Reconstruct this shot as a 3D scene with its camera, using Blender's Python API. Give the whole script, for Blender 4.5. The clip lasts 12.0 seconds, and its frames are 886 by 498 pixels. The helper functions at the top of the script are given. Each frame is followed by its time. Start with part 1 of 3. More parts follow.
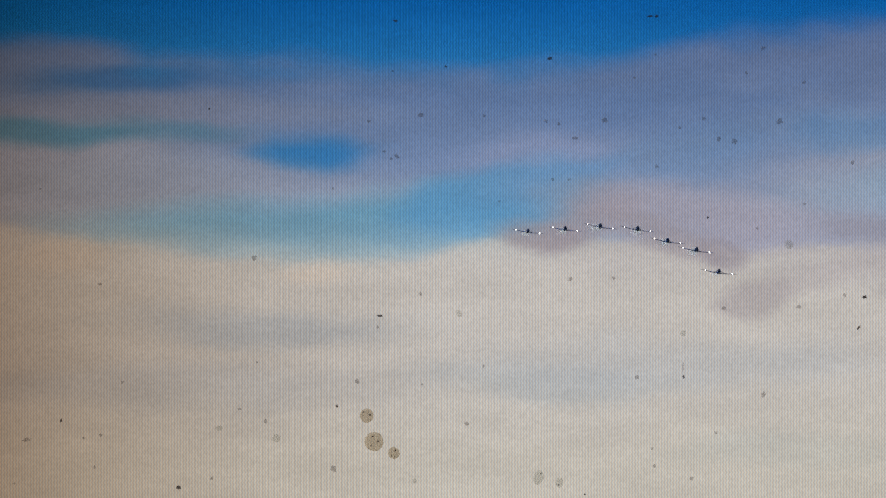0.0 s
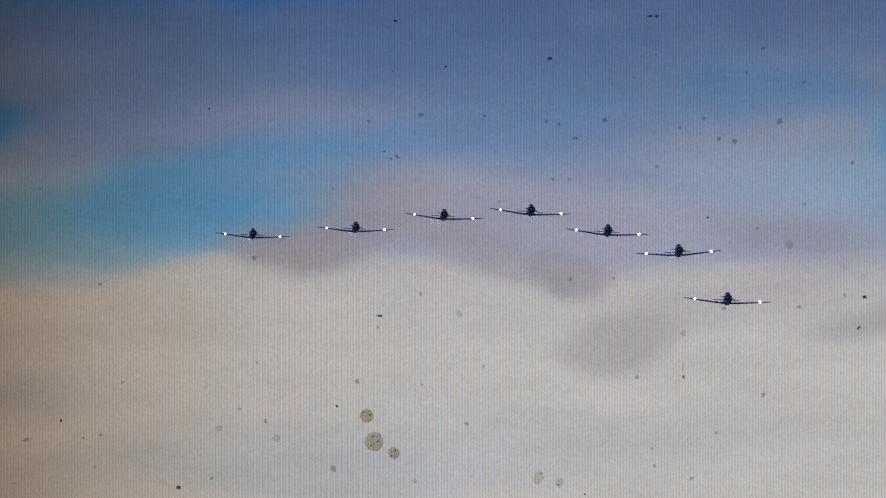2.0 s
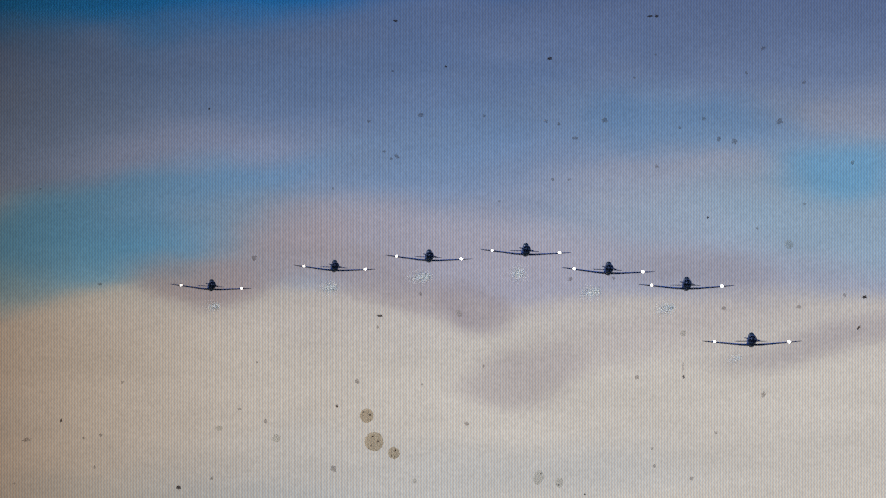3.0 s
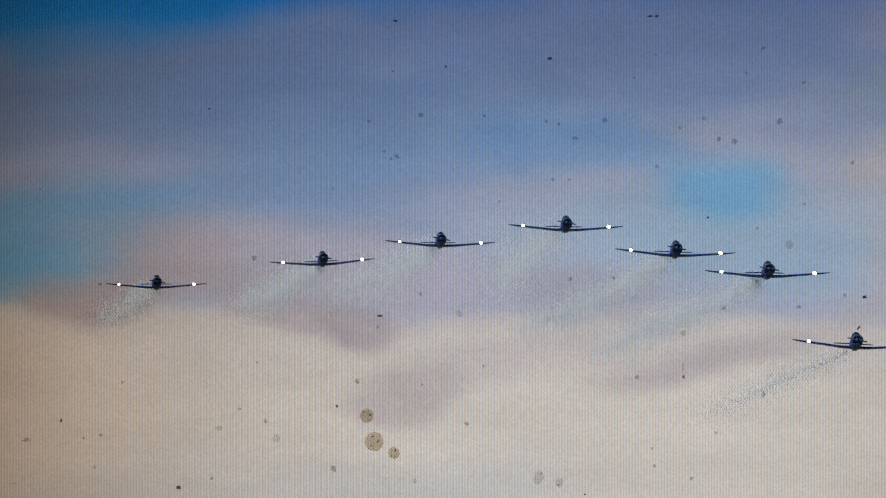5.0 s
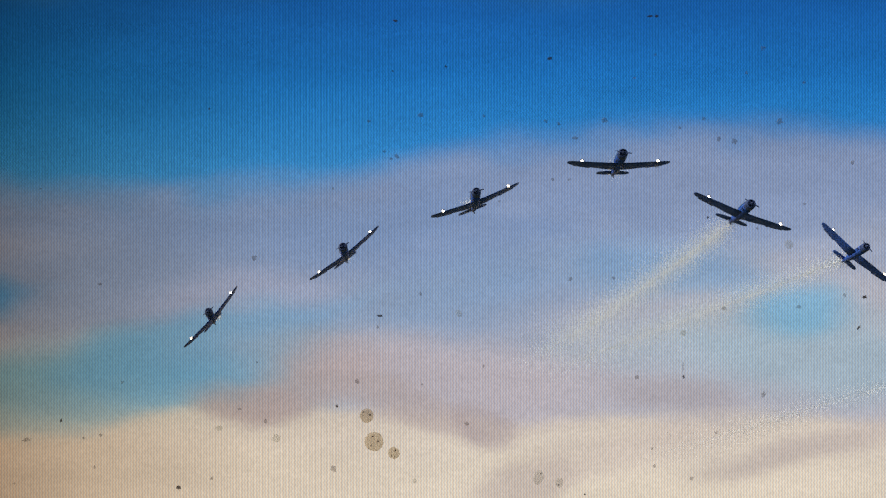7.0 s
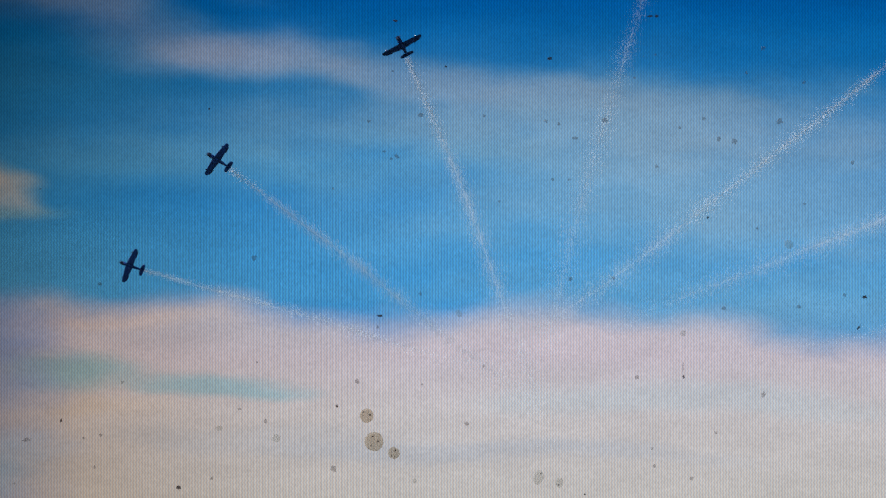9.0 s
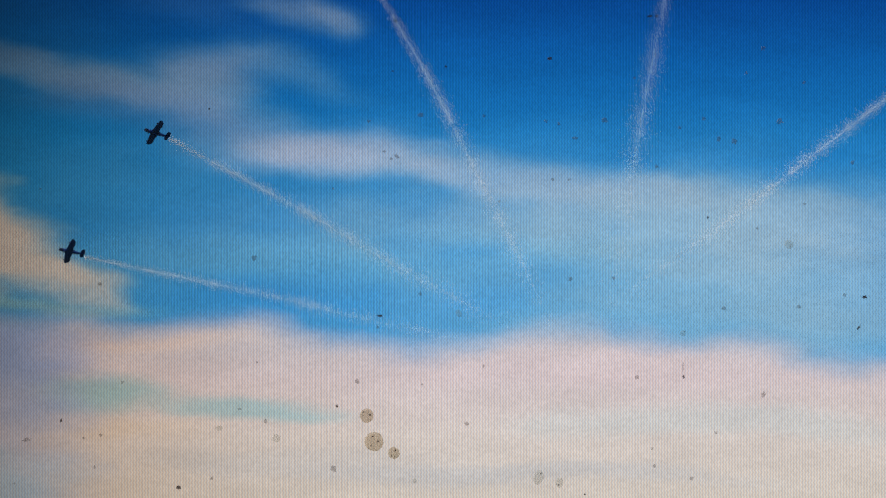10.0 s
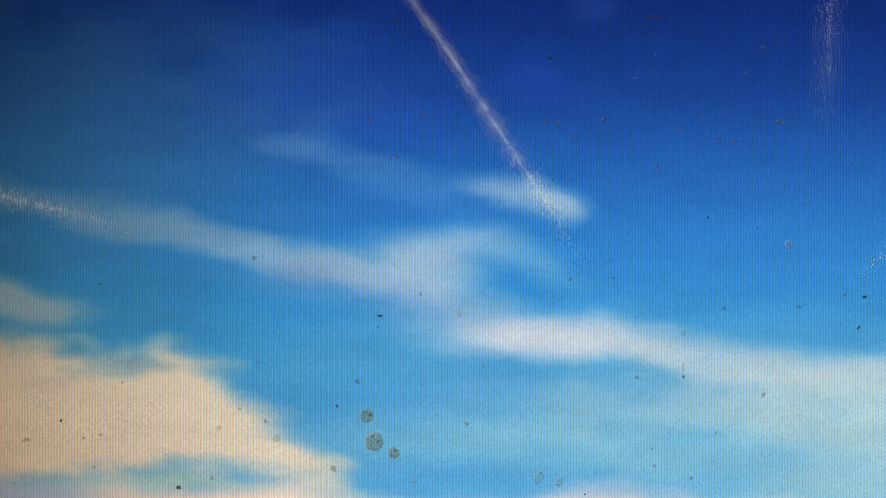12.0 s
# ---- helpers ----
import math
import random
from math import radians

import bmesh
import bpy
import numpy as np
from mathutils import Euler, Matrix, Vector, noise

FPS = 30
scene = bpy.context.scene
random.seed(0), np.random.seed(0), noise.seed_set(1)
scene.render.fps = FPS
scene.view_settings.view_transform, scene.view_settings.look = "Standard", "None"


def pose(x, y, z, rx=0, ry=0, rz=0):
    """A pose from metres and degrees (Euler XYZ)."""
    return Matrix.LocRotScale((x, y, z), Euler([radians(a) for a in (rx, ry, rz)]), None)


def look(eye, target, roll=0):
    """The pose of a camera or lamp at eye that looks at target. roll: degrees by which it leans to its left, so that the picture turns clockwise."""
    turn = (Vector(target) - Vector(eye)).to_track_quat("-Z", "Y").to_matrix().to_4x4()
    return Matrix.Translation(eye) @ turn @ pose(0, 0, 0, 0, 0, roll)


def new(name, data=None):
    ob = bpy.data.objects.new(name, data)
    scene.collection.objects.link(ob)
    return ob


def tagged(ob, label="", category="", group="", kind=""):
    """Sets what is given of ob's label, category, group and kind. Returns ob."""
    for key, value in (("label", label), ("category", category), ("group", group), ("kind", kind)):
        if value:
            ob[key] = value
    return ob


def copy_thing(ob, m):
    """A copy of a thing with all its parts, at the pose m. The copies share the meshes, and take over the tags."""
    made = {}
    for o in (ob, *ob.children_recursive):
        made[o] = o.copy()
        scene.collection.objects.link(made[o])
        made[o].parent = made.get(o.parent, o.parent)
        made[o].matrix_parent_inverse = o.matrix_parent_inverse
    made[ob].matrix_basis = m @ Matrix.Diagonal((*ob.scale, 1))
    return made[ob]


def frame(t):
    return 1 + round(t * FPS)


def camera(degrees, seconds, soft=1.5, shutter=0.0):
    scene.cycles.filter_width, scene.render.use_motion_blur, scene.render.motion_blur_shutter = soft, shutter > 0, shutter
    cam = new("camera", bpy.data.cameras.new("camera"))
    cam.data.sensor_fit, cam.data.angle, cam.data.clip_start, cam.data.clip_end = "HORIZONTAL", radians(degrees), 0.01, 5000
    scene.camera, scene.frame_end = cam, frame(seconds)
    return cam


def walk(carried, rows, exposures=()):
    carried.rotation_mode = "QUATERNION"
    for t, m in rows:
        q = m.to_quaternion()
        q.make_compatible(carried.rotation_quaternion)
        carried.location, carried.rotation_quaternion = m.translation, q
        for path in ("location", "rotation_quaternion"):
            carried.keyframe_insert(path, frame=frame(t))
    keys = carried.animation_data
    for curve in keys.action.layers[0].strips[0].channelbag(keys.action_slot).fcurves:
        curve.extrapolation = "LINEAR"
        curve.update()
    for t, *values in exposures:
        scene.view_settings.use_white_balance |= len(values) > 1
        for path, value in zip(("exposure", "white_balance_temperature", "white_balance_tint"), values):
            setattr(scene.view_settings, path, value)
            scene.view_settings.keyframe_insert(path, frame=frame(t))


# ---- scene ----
# A flight of seven radial-engined trainers comes head-on out of a clouded sky, pulls up and
# fans out over the viewer, seen by a still camera through a pane standing in for a dusty screen.
LENS = 34.0
FOCAL = 784.0 / math.tan(radians(LENS / 2))
EYE = look((0, 0, 1.7), (0, 100, 1.7 + 100 * math.tan(radians(21))))

cam = camera(LENS, 12.0, soft=1.25)
walk(cam, [(0, EYE), (12.0, EYE)], [
    (0, -0.14, 6600, 10), (0.5, -0.26, 6150, 10), (1.5, -0.28, 6100, 10), (2.7, -0.12, 6650, 10), (4.5, -0.12, 6650, 10), (5.5, -0.1, 6650, 10), (6.0, 0.0, 6900, 10), (6.5, 0.15, 7300, 10),
    (7.0, 0.2, 7600, 10), (7.2, 0.2, 7500, 10), (8.8, 0.2, 6100, 10), (9.5, 0.33, 6400, 10), (10.0, 0.4, 6800, 10), (11.0, 0.54, 7800, 10), (12.0, 0.86, 9000, 9)])

# ---- light ----
world = bpy.data.worlds.new("sky")
scene.world = world
world.use_nodes = True
wn = world.node_tree.nodes
sky_tex = wn.new("ShaderNodeTexSky")
sky_tex.sky_type, sky_tex.sun_disc = "NISHITA", False
sky_tex.sun_elevation, sky_tex.sun_rotation = radians(34), radians(-117)
world.node_tree.links.new(sky_tex.outputs[0], wn["Background"].inputs[0])
wn["Background"].inputs[1].default_value = 0.11

sun = new("sun", bpy.data.lights.new("sun", "SUN"))
sun.data.energy, sun.data.angle, sun.data.color = 4.3, radians(0.5), (1.0, 0.98, 0.96)
sun.matrix_world = look((-80, -40, 60), (0, 0, 0))


# ---- helpers of this scene ----
def at(px, py, depth):
    """A place in the view, depth metres before the eye."""
    return EYE @ Vector(((px - 784) / FOCAL * depth, (441 - py) / FOCAL * depth, -depth))


def facing(px, py, depth, nose, across):
    """A pose: local +Y along nose, local +X near across, both in the eye's axes."""
    y = Vector(nose).normalized()
    x = Vector(across)
    x = (x - x.dot(y) * y).normalized()
    z = x.cross(y)
    turn = Matrix((x, y, z)).transposed()
    m = (EYE.to_3x3() @ turn).to_4x4()
    m.translation = at(px, py, depth)
    return m


def part(name, bm, material, parent=None, label=""):
    data = bpy.data.meshes.new(name)
    bm.normal_update()
    bm.to_mesh(data)
    bm.free()
    data.materials.append(material)
    ob = new(name, data)
    if parent:
        ob.parent = parent
    if label:
        tagged(ob, label)
    return ob


def smooth(ob):
    ob.data.polygons.foreach_set("use_smooth", [True] * len(ob.data.polygons))
    return ob


def node_material(name):
    m = bpy.data.materials.new(name)
    m.use_nodes = True
    m.node_tree.nodes.clear()
    t = m.node_tree

    def add(kind, **inputs):
        n = t.nodes.new(kind)
        for key, value in inputs.items():
            n.inputs[key.replace("_", " ")].default_value = value
        return n

    return m, add, t.links.new, t


# ---- materials ----
def paint(name, colour, rough=0.4, metal=0.0, scale=3.0, amount=0.35, bump=0.05, gloss=0.5):
    m, add, link, t = node_material(name)
    out, p = add("ShaderNodeOutputMaterial"), add("ShaderNodeBsdfPrincipled", Roughness=rough, Metallic=metal, Specular_IOR_Level=gloss)
    tc = add("ShaderNodeTexCoord")
    coarse, fine = add("ShaderNodeTexNoise", Scale=scale, Detail=5.0), add("ShaderNodeTexNoise", Scale=scale * 14, Detail=3.0)
    ramp = add("ShaderNodeValToRGB")
    lo, hi = ramp.color_ramp.elements
    lo.color = (*[c * (1 - amount) for c in colour], 1)
    hi.color = (*[min(1, c * (1 + amount)) for c in colour], 1)
    lo.position, hi.position = 0.3, 0.7
    b = add("ShaderNodeBump", Strength=bump, Distance=0.01)
    link(tc.outputs["Object"], coarse.inputs["Vector"])
    link(tc.outputs["Object"], fine.inputs["Vector"])
    link(coarse.outputs[0], ramp.inputs[0])
    link(ramp.outputs[0], p.inputs["Base Color"])
    link(fine.outputs[0], b.inputs["Height"])
    link(b.outputs[0], p.inputs["Normal"])
    link(p.outputs[0], out.inputs[0])
    return m


def glow(name, colour, power):
    m, add, link, t = node_material(name)
    out, e = add("ShaderNodeOutputMaterial"), add("ShaderNodeEmission", Color=(*colour, 1), Strength=power)
    link(e.outputs[0], out.inputs[0])
    return m


NAVY = paint("navy_paint", (0.011, 0.05, 0.24), 0.55, scale=1.2, gloss=0.18)
NAVY_DARK = paint("dark_metal", (0.008, 0.028, 0.11), 0.7, 0.0)
CANOPY = paint("canopy_glass", (0.01, 0.02, 0.04), 0.25, bump=0.0)
RUBBER = paint("black_rubber", (0.01, 0.01, 0.011), 0.8)
LAMP = glow("landing_lamp", (1.0, 0.97, 0.92), 5.0)


def smoke_material():
    """White smoke: fine flakes that scatter light from both sides."""
    m, add, link, t = node_material("white_smoke")
    out, both = add("ShaderNodeOutputMaterial"), add("ShaderNodeMixShader", Fac=0.5)
    body, back = add("ShaderNodeBsdfDiffuse"), add("ShaderNodeBsdfTranslucent")
    tc, n, ramp = add("ShaderNodeTexCoord"), add("ShaderNodeTexNoise", Scale=0.4, Detail=3.0), add("ShaderNodeValToRGB")
    ramp.color_ramp.elements[0].color, ramp.color_ramp.elements[1].color = (0.68, 0.72, 0.78, 1), (0.76, 0.79, 0.83, 1)
    link(tc.outputs["Object"], n.inputs["Vector"])
    link(n.outputs[0], ramp.inputs[0])
    link(ramp.outputs[0], body.inputs[0])
    link(ramp.outputs[0], back.inputs[0])
    link(body.outputs[0], both.inputs[1])
    link(back.outputs[0], both.inputs[2])
    link(both.outputs[0], out.inputs[0])
    return m


SMOKE = smoke_material()


def sky_material(name, veiled=False):
    """Light of the sky; a veiled sheet lets the sky behind it through where its cloud thins out."""
    m, add, link, t = node_material(name)
    out, e = add("ShaderNodeOutputMaterial"), add("ShaderNodeEmission", Strength=1.0)
    a = add("ShaderNodeAttribute")
    a.attribute_name = "sky"
    tc = add("ShaderNodeTexCoord")
    stretch = add("ShaderNodeMapping")
    stretch.inputs["Scale"].default_value = (0.006, 0.02, 1)
    n = add("ShaderNodeTexNoise", Scale=1.0, Detail=6.0, Roughness=0.6)
    link(tc.outputs["Object"], stretch.inputs[0])
    link(stretch.outputs[0], n.inputs["Vector"])
    ramp = add("ShaderNodeMapRange")
    for i, v in zip((1, 2, 3, 4), (0.25, 0.75, 0.92, 1.08)):
        ramp.inputs[i].default_value = v
    link(n.outputs[0], ramp.inputs[0])
    mul = add("ShaderNodeVectorMath")
    mul.operation = "MULTIPLY"
    link(a.outputs["Color"], mul.inputs[0])
    link(ramp.outputs[0], mul.inputs[1])
    link(mul.outputs[0], e.inputs["Color"])
    if not veiled:
        link(e.outputs[0], out.inputs[0])
        return m
    cover = add("ShaderNodeAttribute")
    cover.attribute_name = "cover"
    mix, clear = add("ShaderNodeMixShader"), add("ShaderNodeBsdfTransparent")
    link(cover.outputs["Fac"], mix.inputs[0])
    link(clear.outputs[0], mix.inputs[1])
    link(e.outputs[0], mix.inputs[2])
    link(mix.outputs[0], out.inputs[0])
    return m


# ---- sky with its cloud banks ----
REACH = 2400.0                       # metres to the sky sheet when the view is widest
UNIT = REACH / FOCAL                 # metres of one unit of the sheet


def lattice(x, y, seed):
    rng = np.random.RandomState(seed)
    table = rng.rand(64, 64)
    xi, yi = np.floor(x).astype(int), np.floor(y).astype(int)
    fx, fy = x - xi, y - yi
    fx, fy = fx * fx * (3 - 2 * fx), fy * fy * (3 - 2 * fy)
    g = lambda i, j: table[(yi + j) % 64, (xi + i) % 64]
    return (g(0, 0) * (1 - fx) + g(1, 0) * fx) * (1 - fy) + (g(0, 1) * (1 - fx) + g(1, 1) * fx) * fy


def fbm(x, y, seed, octaves=5):
    total, size = 0, 0.5
    for k in range(octaves):
        total = total + size * lattice(x * 2 ** k, y * 2 ** k, seed + k)
        size *= 0.5
    return total / (1 - 0.5 ** octaves) - 0.5


def step(lo, hi, x):
    k = np.clip((x - lo) / (hi - lo), 0, 1)
    return k * k * (3 - 2 * k)


class Sky:
    """The colours of a clouded sky, layer on layer, u to the right and v down."""

    def __init__(self, us, vs):
        self.u, self.v = np.meshgrid(us, vs)
        w1, w2 = fbm(self.u / 260, self.v / 110, 11), fbm(self.u / 260, self.v / 110, 31)
        self.wu, self.wv = self.u + 130 * w1, self.v + 60 * w2
        self.fine = fbm(self.u / 120, self.v / 45, 51)
        self.rgb = np.zeros((*self.u.shape, 3))

    def gradient(self, heights, colours):
        for k in range(3):
            self.rgb[..., k] = np.interp(self.v, heights, [c[k] for c in colours])

    def lay(self, mask, colour):
        self.rgb += np.clip(mask, 0, 1)[..., None] * (np.array(colour, float) - self.rgb)

    def blob(self, u, v, ru, rv, colour, strength=1.0, lean=0.0, rough=0.65, soft=1.2):
        c, s = math.cos(radians(lean)), math.sin(radians(lean))
        x, y = self.wu - u, self.wv - v
        d = np.hypot((x * c + y * s) / ru, (y * c - x * s) / rv) + rough * self.fine
        self.lay(strength * step(1 + soft / 2, 1 - soft / 2, d), colour)

    def between(self, us, tops, bottoms, colour, strength=1.0, soft=50, rough=60):
        top, low = np.interp(self.u, us, tops), np.interp(self.u, us, bottoms)
        v = self.wv * 0.5 + self.v * 0.5 + rough * self.fine
        self.lay(strength * step(-soft / 2, soft / 2, v - top) * step(soft / 2, -soft / 2, v - low), colour)

    def bank(self, us, edges, colour, strength=1.0, soft=40, rough=50):
        edge = np.interp(self.u, us, edges)
        self.lay(strength * step(-soft / 2, soft / 2, self.wv * 0.4 + self.v * 0.6 - edge + rough * self.fine), colour)


def high_sky(us, vs):
    """Deep blue above, with wisps, a long band and a warm heaped cloud; teal haze low down, and a clear blue opening under it."""
    s = Sky(us, vs)
    s.gradient((-1200, -905, -750, -600, -480, -350, -250, -150, -60, 20, 120, 190),
               ((6, 42, 132), (6, 56, 150), (6, 72, 168), (8, 100, 190), (13, 120, 204), (26, 136, 209), (38, 140, 207), (42, 140, 212), (58, 151, 215), (76, 162, 216), (86, 168, 217), (66, 154, 217)))
    s.blob(1000, -915, 40, 22, (50, 100, 200), 0.3, soft=1.6)
    s.blob(890, -780, 60, 40, (14, 74, 190), 0.5, lean=40)
    s.blob(445, -665, 95, 24, (100, 150, 212), 0.5, lean=4)
    s.blob(500, -690, 60, 34, (84, 140, 206), 0.35, lean=-30)
    s.blob(480, -760, 200, 100, (20, 86, 196), 0.5)
    s.blob(640, -600, 130, 36, (70, 134, 208), 0.45, lean=20)
    s.blob(835, -578, 110, 30, (165, 190, 222), 0.62, lean=14, soft=1.3)
    s.blob(905, -560, 55, 22, (170, 192, 220), 0.45, lean=35, soft=1.3)
    s.blob(690, -450, 120, 56, (176, 190, 218), 0.72, soft=1.5)
    s.blob(860, -470, 110, 34, (120, 172, 216), 0.5, lean=20, soft=1.4)
    s.blob(790, -380, 140, 40, (120, 170, 214), 0.55, lean=25, soft=1.4)
    s.blob(60, -555, 260, 26, (150, 174, 210), 0.5, lean=13, soft=1.4)
    s.blob(330, -480, 260, 26, (150, 178, 214), 0.6, lean=13, soft=1.4)
    s.blob(560, -435, 170, 30, (150, 180, 214), 0.6, lean=10, soft=1.4)
    s.blob(1300, -240, 800, 110, (100, 166, 212), 0.3)
    s.blob(980, -305, 170, 40, (206, 208, 224), 0.6, lean=4, soft=1.3)
    s.blob(890, -325, 200, 44, (176, 188, 220), 0.5, lean=2, soft=1.5)
    s.blob(560, -400, 200, 34, (120, 150, 204), 0.35, lean=8, soft=1.6)
    s.blob(1250, -272, 330, 36, (202, 206, 220), 0.58, lean=7, soft=1.4)
    s.blob(1650, -190, 420, 70, (204, 206, 214), 0.55, soft=1.6)
    s.blob(1300, -190, 420, 46, (160, 194, 216), 0.3, soft=1.6)
    s.blob(1560, -90, 460, 120, (172, 206, 216), 0.5, soft=1.8)
    s.blob(900, -125, 380, 46, (126, 186, 212), 0.5, soft=1.8)
    s.blob(1900, 160, 480, 70, (150, 190, 208), 0.6, soft=1.8)
    s.blob(1960, -60, 420, 110, (190, 202, 210), 0.4, soft=1.6)
    s.between((-420, -75, 55, 165, 225, 325, 400, 470, 550, 640), (-340, -325, -278, -258, -290, -222, -180, -128, -70, 40), (-20, -40, -46, -50, -50, -50, -45, -40, -36, -60), (216, 204, 195), 0.92, soft=95, rough=110)
    s.blob(165, -265, 60, 16, (120, 158, 190), 0.7, lean=6)
    s.blob(-40, -640, 460, 300, (52, 116, 176), 0.5)
    s.blob(-30, -385, 130, 36, (158, 178, 200), 0.65, lean=14)
    s.blob(60, -120, 220, 40, (196, 190, 190), 0.5)
    s.blob(180, -40, 330, 18, (140, 184, 196), 0.75, lean=3)
    s.blob(60, 10, 260, 22, (206, 194, 186), 0.6)
    return s


def low_sky(us, vs):
    """Mauve and cream banks with teal gaps."""
    s = Sky(us, vs)
    s.gradient((-300, 0, 70, 160, 330), ((60, 120, 196), (60, 120, 196), (70, 126, 194), (90, 140, 194), (116, 160, 195)))
    s.bank((-420, 2560), (30, 30), (128, 147, 190), 0.9, soft=70)
    s.bank((-420, 2560), (205, 205), (173, 175, 191), 0.74, soft=150)
    s.blob(900, 225, 560, 110, (98, 132, 186), 0.6)
    s.blob(250, 135, 190, 22, (50, 112, 180), 0.6)
    s.blob(340, 62, 170, 30, (116, 136, 176), 0.5)
    s.blob(330, 190, 320, 26, (146, 152, 178), 0.5)
    s.blob(575, 262, 85, 28, (36, 126, 200), 0.72)
    s.blob(130, 228, 250, 22, (84, 140, 174), 0.8)
    s.blob(1080, 300, 280, 46, (112, 146, 190), 0.55, lean=-12)
    s.blob(980, 270, 150, 40, (158, 166, 200), 0.5)
    s.blob(300, 318, 320, 40, (146, 158, 184), 0.6)
    s.blob(700, 345, 330, 20, (140, 168, 196), 0.5)
    s.blob(560, 410, 430, 62, (100, 160, 194), 0.84, rough=0.25, soft=1.0)
    s.blob(870, 370, 170, 60, (94, 156, 204), 0.78, lean=-15, soft=1.0)
    s.blob(1010, 310, 120, 24, (110, 156, 204), 0.5, lean=-20)
    s.blob(1550, 230, 130, 40, (96, 146, 198), 0.5)
    s.blob(1700, 345, 230, 60, (130, 170, 198), 0.5)
    s.blob(1690, 285, 80, 34, (84, 162, 216), 0.55)
    s.bank((-420, 130, 260, 400, 510, 580, 650, 735, 800, 900, 1000, 1300, 1568, 2560), (395, 412, 440, 462, 468, 448, 462, 470, 440, 422, 420, 440, 440, 450), (200, 191, 184), 0.68, soft=30, rough=34)
    s.bank((-420, 900, 1100, 1568, 2560), (430, 440, 470, 480, 480), (204, 199, 194), 0.85, soft=130, rough=50)
    s.blob(560, 475, 70, 20, (216, 202, 190), 0.6)
    s.blob(130, 460, 80, 24, (210, 192, 176), 0.5)
    s.blob(60, 680, 480, 280, (178, 171, 165), 0.55, soft=1.8)
    # smoke left by an earlier pass, in soft heaps
    s.blob(1200, 385, 230, 46, (166, 160, 176), 0.6, lean=8, rough=0.6)
    s.blob(965, 420, 80, 27, (156, 147, 157), 0.65, lean=4, soft=0.8)
    s.blob(1040, 395, 80, 34, (164, 154, 164), 0.6, lean=-20)
    s.blob(1190, 436, 100, 24, (160, 153, 163), 0.6, lean=22, soft=0.8)
    s.blob(1265, 452, 60, 26, (156, 149, 160), 0.6, lean=20, soft=0.6)
    s.blob(1345, 522, 62, 30, (172, 165, 169), 0.6, soft=0.9, rough=0.4)
    s.blob(1470, 480, 130, 26, (180, 173, 177), 0.45, lean=-10, soft=1.6)
    s.blob(1530, 420, 90, 22, (152, 150, 166), 0.6, lean=8)
    s.blob(1655, 505, 70, 20, (162, 157, 164), 0.45, lean=-14, soft=1.4)
    s.blob(1760, 470, 120, 22, (168, 162, 170), 0.5, lean=-20)
    s.blob(480, 580, 240, 34, (160, 166, 174), 0.55)
    s.blob(980, 670, 230, 30, (176, 182, 188), 0.6)
    s.blob(1250, 640, 330, 40, (182, 185, 190), 0.5)
    s.blob(1400, 800, 200, 26, (182, 188, 190), 0.5)
    s.blob(300, 690, 420, 36, (174, 174, 177), 0.5)
    s.bank((-420, 2560), (760, 720), (202, 196, 184), 0.6, soft=200)
    return s


def warm_sky(us, vs):
    """The bank further on: rose-white above, cream below, with thin teal gaps."""
    s = Sky(us, vs)
    s.gradient((-100, 60, 160, 260, 420, 900), ((150, 168, 188), (168, 168, 180), (182, 172, 178), (184, 177, 176), (180, 174, 168), (176, 168, 154)))
    s.blob(1950, 185, 150, 30, (122, 162, 172), 0.75)
    s.blob(2240, 215, 120, 16, (132, 166, 176), 0.7, lean=4)
    s.blob(2050, 80, 200, 24, (196, 176, 170), 0.6)
    s.blob(1930, 250, 200, 24, (190, 176, 164), 0.6)
    s.blob(2650, 330, 420, 16, (166, 168, 174), 0.6, lean=2)
    s.blob(3050, 240, 320, 26, (174, 180, 184), 0.6)
    s.blob(2300, 300, 260, 14, (172, 170, 172), 0.6)
    s.blob(2850, 140, 300, 30, (188, 174, 180), 0.6)
    return s


def linear(rgb):
    k = np.clip(rgb / 255, 0, 1)
    return np.where(k <= 0.04045, k / 12.92, ((k + 0.055) / 1.055) ** 2.4)


def sky_sheet(name, us, vs, light, cover, label):
    nu, nv = len(us), len(vs)
    gu, gv = np.meshgrid(us * UNIT, -vs * UNIT)
    verts = np.stack((gu, gv, 0 * gu), -1).reshape(-1, 3)
    i = (np.arange(nv - 1)[:, None] * nu + np.arange(nu - 1)[None, :]).ravel()
    faces = np.stack((i, i + nu, i + nu + 1, i + 1), -1)
    data = bpy.data.meshes.new(name)
    data.from_pydata(verts.tolist(), [], faces.tolist())
    colours = data.attributes.new("sky", "FLOAT_COLOR", "POINT")
    colours.data.foreach_set("color", np.concatenate((light.reshape(-1, 3), np.ones((nu * nv, 1))), 1).astype(np.float32).ravel())
    if cover is not None:
        data.attributes.new("cover", "FLOAT", "POINT").data.foreach_set("value", cover.astype(np.float32).ravel())
    data.materials.append(sky_material(name, cover is not None))
    return tagged(new(name, data), label, "sky", kind="structure")


HIGH_LIGHT = np.array((0.62, 0.665, 0.735))      # the upper sky is dimmer than the lit banks


